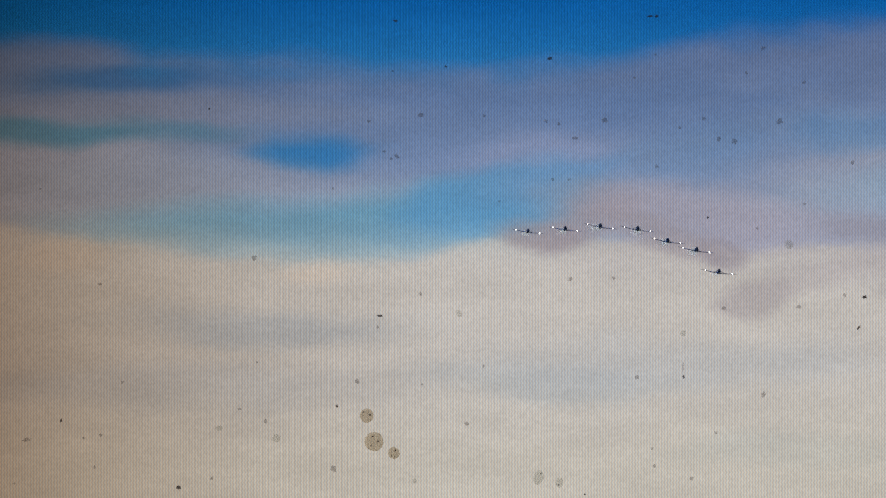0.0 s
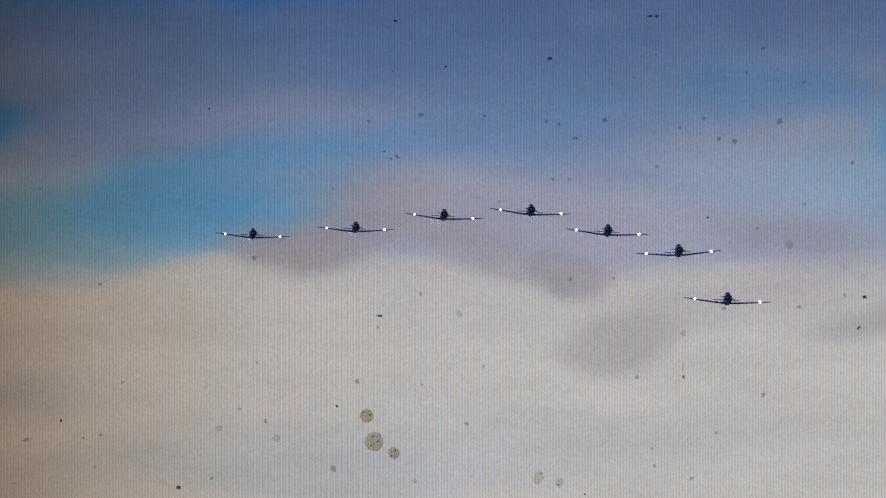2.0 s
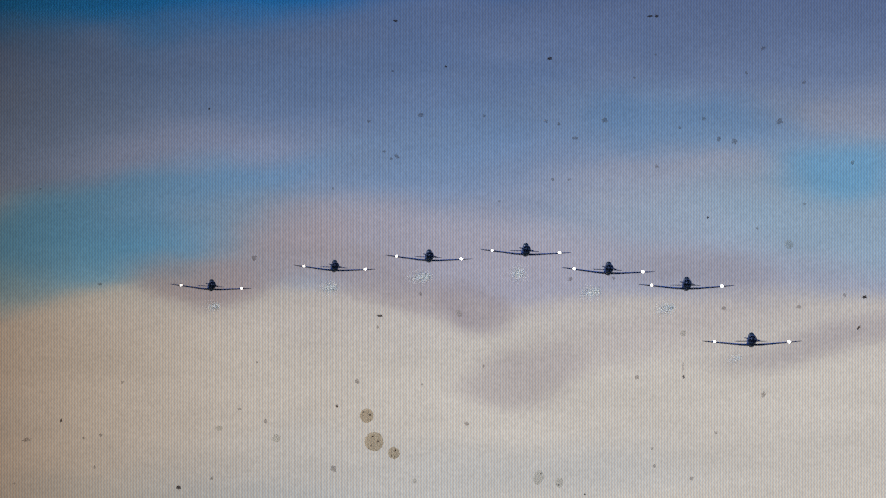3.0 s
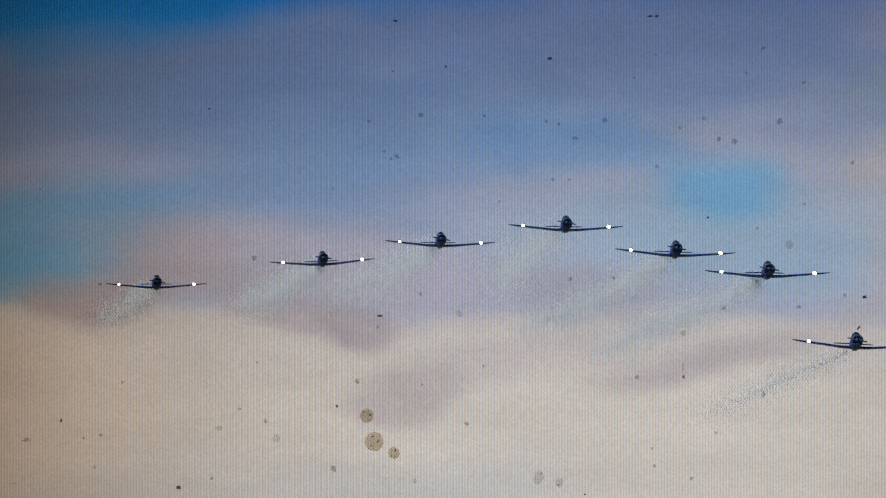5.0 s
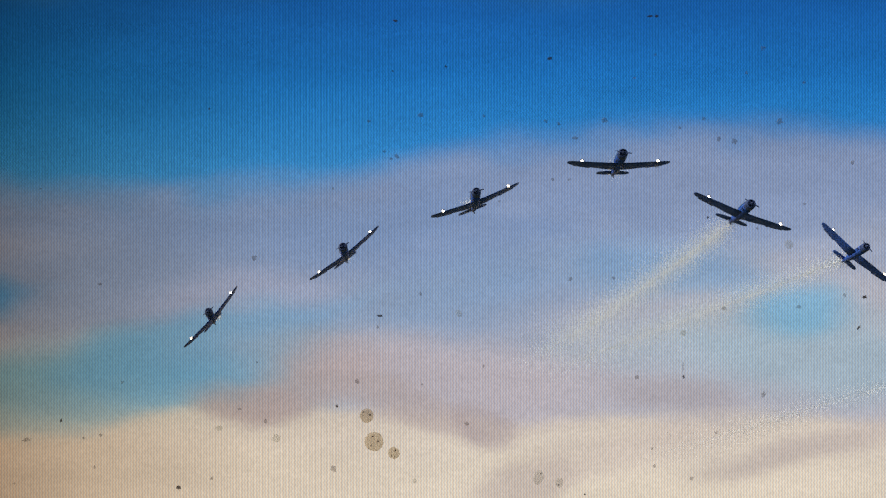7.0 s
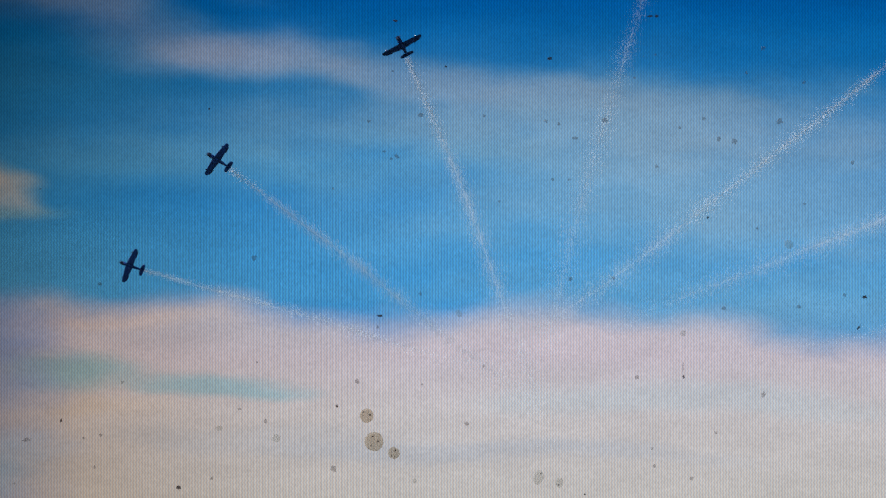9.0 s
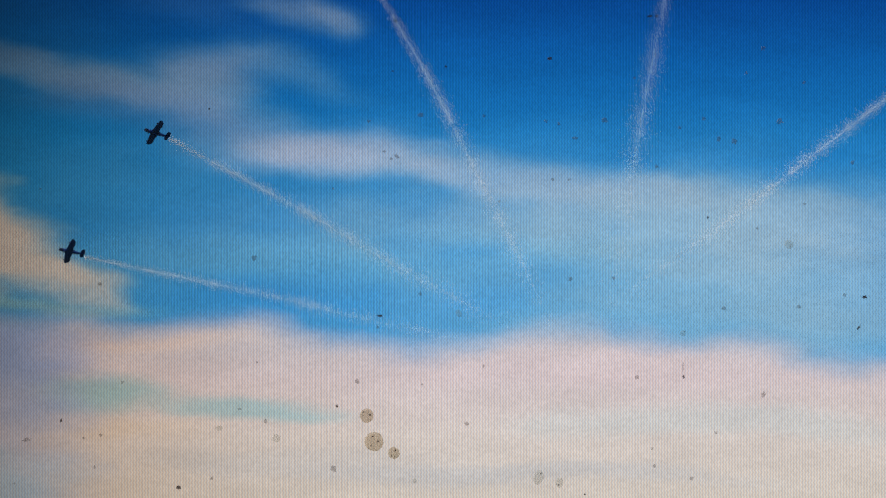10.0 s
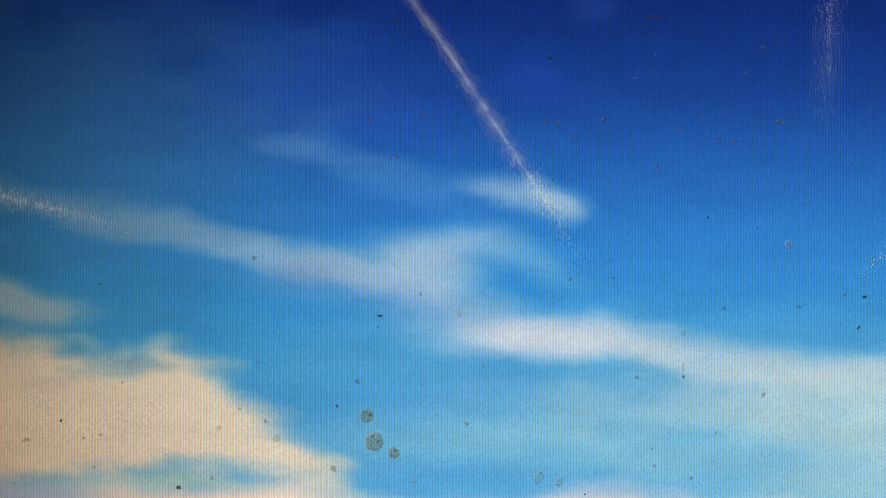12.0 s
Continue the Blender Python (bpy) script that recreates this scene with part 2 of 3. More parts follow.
def build_high():
    us, vs = np.arange(-1420, 2400, 8.0), np.arange(-1150, 860, 8.0)
    s = high_sky(us, vs)
    light = linear(s.rgb) * HIGH_LIGHT
    opening = step(215, 330, s.v + 70 * s.fine)[..., None]
    blue = np.stack([np.interp(s.v, (230, 420, 520, 640), c) for c in ((10, 12, 34, 70), (108, 122, 132, 144), (206, 214, 212, 204))], -1)
    light = light * (1 - opening) + linear(blue) * opening
    return sky_sheet("backdrop", us, vs, light, None, "deep blue evening sky with white wisps and a warm heaped cloud")


def build_bank():
    us, vs = np.arange(-420, 3640, 7.0), np.arange(-100, 1150, 7.0)
    s, warm = low_sky(us, vs), warm_sky(us, vs)
    beyond = step(1815, 2020, s.u + 120 * s.fine)[..., None]
    edge = np.interp(s.u, (-420, 0, 160, 260, 500, 600, 900, 1080, 1200, 1250, 1400, 1568, 1800, 2005, 2235, 2375, 2555, 2755, 2855, 2955, 3323, 3640),
                     (70, 76, 76, 120, 112, 126, 136, 122, 84, 74, 56, 40, 50, 70, 62, 100, 106, 76, 70, 90, 128, 120))
    cover = step(-38, 38, s.wv * 0.3 + s.v * 0.7 - edge + 50 * s.fine)
    return sky_sheet("cloud_bank", us, vs, linear(s.rgb) * (1 - beyond) + linear(warm.rgb) * beyond, cover, "mauve and cream bank of evening cloud with teal gaps")


backdrop = build_high()
cloud_bank = build_bank()

# the ground of the airfield, below the view
bm = bmesh.new()
bmesh.ops.create_grid(bm, x_segments=40, y_segments=40, size=4500)
ground = part("ground", bm, paint("dry_grass", (0.09, 0.1, 0.05), 0.9, scale=0.05))
tagged(ground, "flat mown grass of an airfield below the sky", "ground", kind="structure")


# ---- the trainers ----
def loft(bm, rings):
    """Skin through rings of points, ends closed."""
    loops = [[bm.verts.new(p) for p in ring] for ring in rings]
    n = len(loops[0])
    for a, b in zip(loops, loops[1:]):
        for k in range(n):
            bm.faces.new((a[k], a[(k + 1) % n], b[(k + 1) % n], b[k]))
    bm.faces.new(loops[0][::-1])
    bm.faces.new(loops[-1])
    bmesh.ops.recalc_face_normals(bm, faces=bm.faces)
    return bm


def oval(y, width, height, z=0.0, n=20, x=0.0):
    return [(x + width / 2 * math.cos(2 * math.pi * k / n), y, z + height / 2 * math.sin(2 * math.pi * k / n)) for k in range(n)]


def section(x, z, lead, chord, thick, n=9):
    """A wing section at x: leading edge at y=lead."""
    top = [(x, lead - chord * k / n, z + thick * chord * (1.6 * math.sqrt(k / n) * (1 - k / n) + 0.01)) for k in range(n + 1)]
    low = [(x, lead - chord * k / n, z - thick * chord * 0.7 * (1.2 * math.sqrt(k / n) * (1 - k / n) + 0.01)) for k in range(n, -1, -1)]
    return top + low


def fin_section(z, lead, chord, thick, n=7):
    side = [(thick * math.sqrt(k / n) * (1 - k / n) * 1.8 + 0.008, lead - chord * k / n, z) for k in range(n + 1)]
    return side + [(-x, y, zz) for x, y, zz in side[::-1]]


SPAN = 12.8


def build_trainer():
    ob = new("aircraft")
    tagged(ob, "dark navy low-wing trainer aircraft flying with landing lights on", "aircraft", group="formation of trainers")
    body = smooth(part("fuselage", loft(bmesh.new(), [oval(2.1, 1.22, 1.3, 0.35), oval(1.2, 1.2, 1.42, 0.33), oval(0.2, 1.12, 1.5, 0.3), oval(-1.2, 1.14, 1.45, 0.32),
                                                   oval(-2.6, 0.98, 1.2, 0.38), oval(-4.0, 0.68, 0.86, 0.46), oval(-5.2, 0.3, 0.5, 0.55), oval(-5.6, 0.06, 0.2, 0.6)]), NAVY, ob))
    part("engine_cowling", loft(bmesh.new(), [oval(2.08, 1.16, 1.2, 0.35, 24), oval(2.3, 1.26, 1.26, 0.35, 24), oval(2.9, 1.24, 1.24, 0.35, 24), oval(3.1, 1.1, 1.1, 0.35, 24), oval(3.14, 0.9, 0.9, 0.35, 24), oval(2.95, 0.8, 0.8, 0.35, 24)]), NAVY_DARK, ob, "round dark engine cowling")
    hub = smooth(part("spinner", loft(bmesh.new(), [oval(2.9, 0.4, 0.4, 0.35, 14), oval(3.3, 0.36, 0.36, 0.35, 14), oval(3.5, 0.2, 0.2, 0.35, 14), oval(3.56, 0.04, 0.04, 0.35, 14)]), NAVY_DARK, ob))
    for k in range(2):
        a = math.pi * k + 1.4
        bm = loft(bmesh.new(), [[(w * math.cos(q), 0.05 * math.sin(q) + 0.3 * w * math.cos(q), r) for q in (0, 0.8, 1.57, 2.4, 3.14, 3.9, 4.7, 5.5)] for r, w in ((0.15, 0.05), (0.4, 0.075), (0.7, 0.075), (0.95, 0.06), (1.02, 0.03))])
        bmesh.ops.transform(bm, matrix=Matrix.Translation((0, 3.36, 0.35)) @ Matrix.Rotation(a, 4, "Y"), verts=bm.verts)
        part("propeller_blade", bm, NAVY_DARK, ob)
    canopy = smooth(part("canopy", loft(bmesh.new(), [oval(0.95, 0.5, 0.1, 1.0, 16), oval(0.6, 0.74, 0.72, 1.06, 16), oval(-0.3, 0.78, 0.74, 1.06, 16), oval(-1.6, 0.74, 0.72, 1.02, 16), oval(-2.4, 0.56, 0.5, 0.96, 16), oval(-2.9, 0.3, 0.1, 0.88, 16)]), CANOPY, ob, "long framed glass canopy"))
    for y, w, h in ((0.55, 0.77, 0.75), (-0.2, 0.8, 0.77), (-0.95, 0.79, 0.76), (-1.6, 0.77, 0.75)):
        part("canopy_frame", loft(bmesh.new(), [oval(y + 0.03, w, h, 1.055, 16), oval(y - 0.03, w, h, 1.055, 16)]), NAVY, canopy)
    for side in (-1, 1):
        wing = smooth(part("wing", loft(bmesh.new(), [section(side * x, z, lead, chord, thick) for x, z, lead, chord, thick in
                                                     ((0.2, -0.2, 1.05, 2.6, 0.1), (1.5, -0.14, 0.96, 2.4, 0.095), (3.4, 0.06, 0.7, 2.0, 0.085), (5.2, 0.25, 0.42, 1.6, 0.07), (5.95, 0.33, 0.28, 1.32, 0.06), (6.28, 0.37, 0.12, 0.92, 0.05), (6.4, 0.38, -0.1, 0.42, 0.04))]), NAVY, ob))
        bm = bmesh.new()
        bmesh.ops.create_uvsphere(bm, u_segments=16, v_segments=10, radius=0.2 - 0.02 * side)
        bmesh.ops.delete(bm, geom=[v for v in bm.verts if v.co.y < -0.01], context="VERTS")
        bmesh.ops.scale(bm, vec=(1, 0.14, 0.9), verts=bm.verts)
        bmesh.ops.translate(bm, verts=bm.verts, vec=(side * 4.72, 0.54, 0.22))
        smooth(part("landing_light", bm, LAMP, wing, "bright white landing light"))
        # a short added hood, open to the front, that blocks the lamp from below
        n, bm = 14, bmesh.new()
        rings = [[bm.verts.new((side * 4.72 + r * math.cos(2 * math.pi * k / n), y, 0.22 + 0.9 * r * math.sin(2 * math.pi * k / n))) for k in range(n)] for r, y in ((0.235, 0.44), (0.24, 0.8), (0.215, 0.8), (0.212, 0.44))]
        for p, q in zip(rings, rings[1:] + rings[:1]):
            for k in range(n):
                bm.faces.new((p[k], p[(k + 1) % n], q[(k + 1) % n], q[k]))
        part("added_lamp_hood", bm, NAVY_DARK, wing)
        part("aileron", loft(bmesh.new(), [section(side * x, z, lead, 0.34, 0.1) for x, z, lead in ((3.5, 0.08, -1.25), (5.6, 0.3, -1.07))]), NAVY_DARK, wing)
        smooth(part("tailplane", loft(bmesh.new(), [section(side * x, 0.68, lead, chord, 0.05) for x, lead, chord in ((0.05, -4.2, 1.5), (1.2, -4.35, 1.35), (1.85, -4.55, 1.05), (2.1, -4.85, 0.5))]), NAVY, ob))
    part("fin", loft(bmesh.new(), [fin_section(z, lead, chord, 0.07) for z, lead, chord in ((0.6, -4.2, 1.4), (1.1, -4.5, 1.25), (1.5, -4.8, 1.0), (1.72, -5.05, 0.6))]), NAVY, ob)
    part("rudder", loft(bmesh.new(), [fin_section(z, lead, chord, 0.05) for z, lead, chord in ((0.45, -5.62, 0.3), (1.1, -5.78, 0.3), (1.6, -5.82, 0.22))]), NAVY_DARK, ob)
    part("tail_wheel", loft(bmesh.new(), [oval(-4.62, 0.05, 0.05, 0.06, 10), oval(-4.7, 0.13, 0.28, 0.06, 10), oval(-4.86, 0.13, 0.28, 0.06, 10), oval(-4.94, 0.05, 0.05, 0.06, 10)]), RUBBER, ob)
    part("exhaust_pipe", loft(bmesh.new(), [oval(2.0, 0.16, 0.16, -0.12, 10, 0.62), oval(1.4, 0.14, 0.14, -0.16, 10, 0.66)]), NAVY_DARK, ob)
    return ob


trainers = [build_trainer()]
for _ in range(6):
    trainers.append(copy_thing(trainers[0], Matrix()))


# ---- smoke trails ----
def build_trail(seed, wide, thick, bend, length=150.0):
    """A plume of fine flakes along -Y, widening and thinning away from the tail."""
    rng = np.random.RandomState(seed)
    count = int(420000 * thick)
    k = rng.rand(count) ** 1.15
    # clots: keep more flakes where the plume is dense
    clot = fbm(k * 38 + seed, 0 * k + seed, 70 + seed, 4)
    k = k[rng.rand(count) < (0.85 + 1.3 * clot) * np.minimum(1, 1.35 * (1 - k)) ** 1.4]
    count = len(k)
    spread = wide * (0.75 + 2.4 * k ** 0.75) * np.abs(rng.randn(count)) ** 0.9 * 0.62
    a = rng.rand(count) * 2 * math.pi
    x = bend * k * k + 0.7 * k * np.sin(11 * k + seed) + spread * np.cos(a)
    z = 0.5 * k * np.sin(8 * k + 2 * seed) + spread * np.sin(a)
    centre = np.stack((x, -length * k, z), -1)
    size = (0.0165 + 0.029 * k) * rng.uniform(0.7, 1.3, count)
    corners = centre[:, None, :] + rng.randn(count, 3, 3) * size[:, None, None]
    data = bpy.data.meshes.new("smoke_trail")
    data.vertices.add(count * 3)
    data.vertices.foreach_set("co", corners.astype(np.float32).ravel())
    data.loops.add(count * 3)
    data.loops.foreach_set("vertex_index", np.arange(count * 3, dtype=np.int32))
    data.polygons.add(count)
    data.polygons.foreach_set("loop_start", np.arange(0, count * 3, 3, dtype=np.int32))
    data.update(calc_edges=True)
    data.materials.append(SMOKE)
    ob = new("smoke_trail", data)
    return tagged(ob, "thin white smoke trail streaming behind a trainer aircraft", "smoke", group="smoke trails")


trails = [build_trail(k, *form) for k, form in enumerate(((1.4, 0.62, 2), (1.75, 0.86, 3), (1.9, 0.9, 10), (2.7, 0.72, -6), (1.8, 0.95, 5), (1.75, 0.95, 5), (1.5, 0.2, 5)))]


# ---- the dusty screen pane ----
NEAR = 0.40
DOT = NEAR / FOCAL


def pane_material():
    """Clear pane, painted warm and dull towards one end for viewing-angle falloff, with the fine upright lines of its
    grid.
    """
    m, add, link, t = node_material("screen_glass")
    out, clear = add("ShaderNodeOutputMaterial"), add("ShaderNodeBsdfTransparent")
    tc, sep = add("ShaderNodeTexCoord"), add("ShaderNodeSeparateXYZ")
    link(tc.outputs["Object"], sep.inputs[0])
    # screen's falloff put into the colour: warmer and duller to the left
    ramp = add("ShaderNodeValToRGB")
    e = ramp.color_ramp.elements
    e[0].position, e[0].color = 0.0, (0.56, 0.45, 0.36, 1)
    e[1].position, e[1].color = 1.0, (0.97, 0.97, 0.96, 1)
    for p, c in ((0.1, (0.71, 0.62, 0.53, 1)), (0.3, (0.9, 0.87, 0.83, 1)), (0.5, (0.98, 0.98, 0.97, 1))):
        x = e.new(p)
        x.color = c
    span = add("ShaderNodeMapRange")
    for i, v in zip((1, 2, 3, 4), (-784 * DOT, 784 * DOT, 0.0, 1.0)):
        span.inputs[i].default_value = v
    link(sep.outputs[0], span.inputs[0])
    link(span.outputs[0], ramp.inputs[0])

    def maths(op, a, b):
        k = add("ShaderNodeMath")
        k.operation = op
        for i, v in enumerate((a, b)):
            if isinstance(v, (int, float)):
                k.inputs[i].default_value = v
            else:
                link(v, k.inputs[i])
        return k.outputs[0]

    zone = add("ShaderNodeValToRGB")
    z = zone.color_ramp.elements
    z[0].position, z[0].color = 0.12, (0.05, 0.05, 0.05, 1)
    z[1].position, z[1].color = 0.62, (0.1, 0.1, 0.1, 1)
    x = z.new(0.36)
    x.color = (1, 1, 1, 1)
    link(span.outputs[0], zone.inputs[0])
    upright = maths("SINE", maths("MULTIPLY", sep.outputs[0], 2 * math.pi / (9.3 * DOT)), 0)
    broad = maths("MULTIPLY", maths("MULTIPLY", upright, zone.outputs[0]), 0.055)
    # zigzag lines of the fine grid, in three colours side by side
    zig = maths("PINGPONG", maths("MULTIPLY", sep.outputs[1], 1 / (3.6 * DOT)), 1.0)
    bent = maths("ADD", maths("MULTIPLY", sep.outputs[0], 2 * math.pi / (5.2 * DOT)), maths("MULTIPLY", zig, 2.2))
    threads = add("ShaderNodeCombineXYZ")
    for i, shift in enumerate((0.0, 0.7, 1.4)):
        wave = maths("SINE", maths("ADD", bent, shift), 0)
        link(maths("ADD", maths("MULTIPLY", wave, 0.165), maths("ADD", 1.0, broad)), threads.inputs[i])
    grain = add("ShaderNodeTexNoise", Scale=1 / (5 * DOT), Detail=1.0)
    link(tc.outputs["Object"], grain.inputs["Vector"])
    dim = maths("ADD", 0.85, maths("MULTIPLY", grain.outputs[0], 0.3))
    weave = add("ShaderNodeVectorMath")
    weave.operation = "SCALE"
    link(threads.outputs[0], weave.inputs[0])
    link(dim, weave.inputs["Scale"])
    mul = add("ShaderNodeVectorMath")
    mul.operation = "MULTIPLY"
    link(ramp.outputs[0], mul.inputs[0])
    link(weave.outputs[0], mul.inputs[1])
    top_falloff = add("ShaderNodeValToRGB")          # viewing-angle darkening painted into the colour towards the upper edge
    g = top_falloff.color_ramp.elements
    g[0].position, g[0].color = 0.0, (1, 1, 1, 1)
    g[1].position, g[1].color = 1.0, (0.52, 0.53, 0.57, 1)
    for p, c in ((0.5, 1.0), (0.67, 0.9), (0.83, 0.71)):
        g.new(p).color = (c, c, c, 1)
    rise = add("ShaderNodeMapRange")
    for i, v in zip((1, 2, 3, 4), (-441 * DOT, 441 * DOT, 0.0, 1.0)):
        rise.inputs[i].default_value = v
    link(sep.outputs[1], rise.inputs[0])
    link(rise.outputs[0], top_falloff.inputs[0])
    with_falloff = add("ShaderNodeVectorMath")
    with_falloff.operation = "MULTIPLY"
    link(mul.outputs[0], with_falloff.inputs[0])
    link(top_falloff.outputs[0], with_falloff.inputs[1])
    link(with_falloff.outputs[0], clear.inputs["Color"])
    link(clear.outputs[0], out.inputs[0])
    return m


def plain_glass():
    m, add, link, t = node_material("plain_glass")
    out, clear = add("ShaderNodeOutputMaterial"), add("ShaderNodeBsdfTransparent")
    link(clear.outputs[0], out.inputs[0])
    return m


def dirt(name, colour, cover, scale):
    m, add, link, t = node_material(name)
    out, mix = add("ShaderNodeOutputMaterial"), add("ShaderNodeMixShader")
    clear, body = add("ShaderNodeBsdfTransparent", Color=(*colour, 1)), add("ShaderNodeBsdfDiffuse", Color=(*[c * 0.3 for c in colour], 1))
    tc, n, ramp = add("ShaderNodeTexCoord"), add("ShaderNodeTexNoise", Scale=scale, Detail=5.0), add("ShaderNodeMapRange")
    for i, v in zip((1, 2, 3, 4), (0.4, 0.75, cover * 0.3, cover)):
        ramp.inputs[i].default_value = v
    link(tc.outputs["Object"], n.inputs["Vector"])
    link(n.outputs[0], ramp.inputs[0])
    link(ramp.outputs[0], mix.inputs[0])
    link(clear.outputs[0], mix.inputs[1])
    link(body.outputs[0], mix.inputs[2])
    link(mix.outputs[0], out.inputs[0])
    return m


STAIN = dirt("dried_brown_stain", (0.8, 0.71, 0.58), 0.5, 2600)
FAINT = dirt("dried_pale_stain", (0.9, 0.9, 0.87), 0.36, 2600)
SPECK = dirt("dark_dust", (0.22, 0.2, 0.2), 0.8, 1500)
HAZE = dirt("pale_dust", (0.66, 0.64, 0.64), 0.3, 1500)

# stands in for the dusty face of a screen, built as sheet glass
pane = new("screen_pane")
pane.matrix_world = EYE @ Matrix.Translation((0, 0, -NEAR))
tagged(pane, "dusty screen glass with painted edge falloff and brown dried droplet stains", "glass pane")
# a sheet 4 mm thick that leans; its unseen foot on the ground is added
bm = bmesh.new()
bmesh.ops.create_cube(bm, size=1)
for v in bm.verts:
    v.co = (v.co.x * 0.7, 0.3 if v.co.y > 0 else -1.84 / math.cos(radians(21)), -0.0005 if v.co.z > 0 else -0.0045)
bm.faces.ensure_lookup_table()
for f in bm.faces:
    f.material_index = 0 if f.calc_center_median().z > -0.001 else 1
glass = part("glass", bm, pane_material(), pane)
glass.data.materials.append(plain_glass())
glass.visible_shadow = False


def fleck(name, px, py, rx, ry, lean, material, seed, label="", ragged=0.36):
    """A crumb of dirt on the pane: an uneven low mound."""
    rng = random.Random(seed)
    n = 28 if ragged < 0.2 else 13
    c, s = math.cos(radians(lean)), math.sin(radians(lean))
    bm = bmesh.new()
    rim, top = [], []
    for k in range(n):
        a = 2 * math.pi * k / n
        r = 1 + rng.uniform(-ragged, ragged)
        x, y = rx * r * math.cos(a), ry * r * math.sin(a)
        rim.append(bm.verts.new(((x * c - y * s) * DOT, (x * s + y * c) * DOT, 0)))
        top.append(bm.verts.new(((x * c - y * s) * DOT * 0.8, (x * s + y * c) * DOT * 0.8, min(rx, ry) * DOT * 0.15)))
    for k in range(n):
        bm.faces.new((rim[k], rim[(k + 1) % n], top[(k + 1) % n], top[k]))
    bm.faces.new(top)
    ob = part(name, bm, material, pane, label)
    ob.location = ((px - 784) * DOT, (441 - py) * DOT, 0)
    ob.visible_shadow = False
    return ob


for k, (px, py, rx, ry, lean) in enumerate(((649, 736, 12, 13, 0), (662, 782, 17, 17, 0), (697, 802, 10, 11, 30))):
    fleck("stain", px, py, rx, ry, lean, STAIN, 200 + k, "brown dried droplet stain", 0.05)
for k, (px, py, rx, ry, lean) in enumerate(((953, 845, 9, 13, -15), (990, 854, 7, 9, -5), (734, 851, 4, 5, 0), (388, 758, 6, 5, 0), (489, 776, 8, 7, 40), (812, 555, 5, 7, 20), (1396, 433, 8, 8, 0), (1209, 590, 5, 6, 0))):
    fleck("stain", px, py, rx, ry, lean, FAINT, 220 + k, "pale dried droplet stain", 0.09)

DARK_SPECKS = ((108, 745, 2, 4, -20), (973, 104, 4, 3, 0), (1150, 29, 5, 2, 0), (1162, 29, 4, 2, 0), (1530, 526, 4, 3, 0),
               (672, 559, 5, 2, 0), (316, 863, 4, 4, 0), (596, 719, 2, 3, 0), (1520, 580, 4, 2, 40), (1210, 667, 2, 3, 0), (700, 37, 4, 2, 0), (789, 118, 2, 2, 0), (1253, 385, 2, 2, 0), (370, 193, 2, 2, 0), (1035, 875, 2, 2, 0))
GREY_SPECKS = ((1209, 650, 1, 9, 0), (1070, 213, 5, 4, 0), (1509, 288, 3, 4, -30), (745, 204, 5, 3, 0), (857, 205, 3, 3, 0), (653, 215, 4, 2, 0), (680, 268, 3, 2, 0), (702, 277, 3, 4, 20), (692, 281, 3, 2, 0))
GREY_SPECKS_B = ((1018, 245, 5, 3, 0), (966, 215, 3, 3, 0), (989, 219, 3, 3, 0), (1203, 226, 3, 3, 0), (1245, 210, 3, 3, 0), (1272, 246, 4, 4, 0), (1300, 250, 5, 5, 0), (1380, 215, 6, 5, 0), (1350, 86, 4, 4, 0), (1321, 129, 3, 3, 0), (1423, 146, 3, 3, 0), (1123, 138, 3, 2, 0), (1160, 97, 2, 2, 0), (1162, 295, 3, 3, 30), (978, 318, 3, 2, 0), (1007, 318, 3, 2, 0), (1424, 361, 3, 2, 0), (1340, 404, 2, 2, 0))
GREY_SPECKS_C = ((450, 457, 4, 5, 0), (744, 520, 3, 3, 0), (1010, 494, 3, 5, -30), (1086, 492, 3, 3, 0), (1280, 546, 4, 3, 0), (1414, 543, 4, 3, 0), (1495, 523, 3, 3, 0), (1127, 668, 4, 4, 0), (1351, 699, 3, 6, 0), (856, 648, 2, 3, 0), (826, 750, 4, 4, 0), (747, 681, 3, 2, 0), (632, 675, 4, 4, 0), (470, 745, 4, 4, 40), (178, 771, 3, 3, 0), (148, 775, 2, 3, 0))
GREY_SPECKS_D = ((47, 778, 8, 3, 10), (167, 827, 2, 3, 0), (217, 677, 3, 2, 0), (374, 847, 3, 3, 0), (424, 724, 3, 2, 0), (455, 641, 2, 2, 0), (1158, 825, 3, 3, 0), (1224, 847, 3, 3, 0), (1267, 766, 3, 3, 0), (1154, 794, 2, 2, 0), (590, 830, 5, 6, 0), (72, 334, 2, 2, 0), (177, 503, 3, 3, 0), (884, 357, 2, 2, 0), (589, 334, 2, 2, 0), (25, 856, 3, 2, 0), (668, 579, 2, 3, 0), (695, 126, 2, 2, 0))
# crumbs dried into the stains
for k, spot in enumerate(((655, 734, 2, 2, 0), (643, 729, 1.4, 1.4, 0), (669, 781, 2.2, 1.8, 0), (657, 789, 1.4, 1.4, 0), (660, 772, 1.3, 1.3, 0), (700, 797, 1.6, 1.4, 0), (693, 806, 1.4, 1.8, 0), (957, 838, 1.3, 1.3, 0), (988, 858, 1.3, 1.3, 0))):
    crumb = fleck("crumb", *spot, SPECK, 260 + k)
    crumb.location.z = 0.0006
for k, spot in enumerate(DARK_SPECKS):
    fleck("speck", *spot, SPECK, 300 + k)
for k, spot in enumerate(GREY_SPECKS + GREY_SPECKS_B + GREY_SPECKS_C + GREY_SPECKS_D):
    fleck("speck", *spot, HAZE, 400 + k)


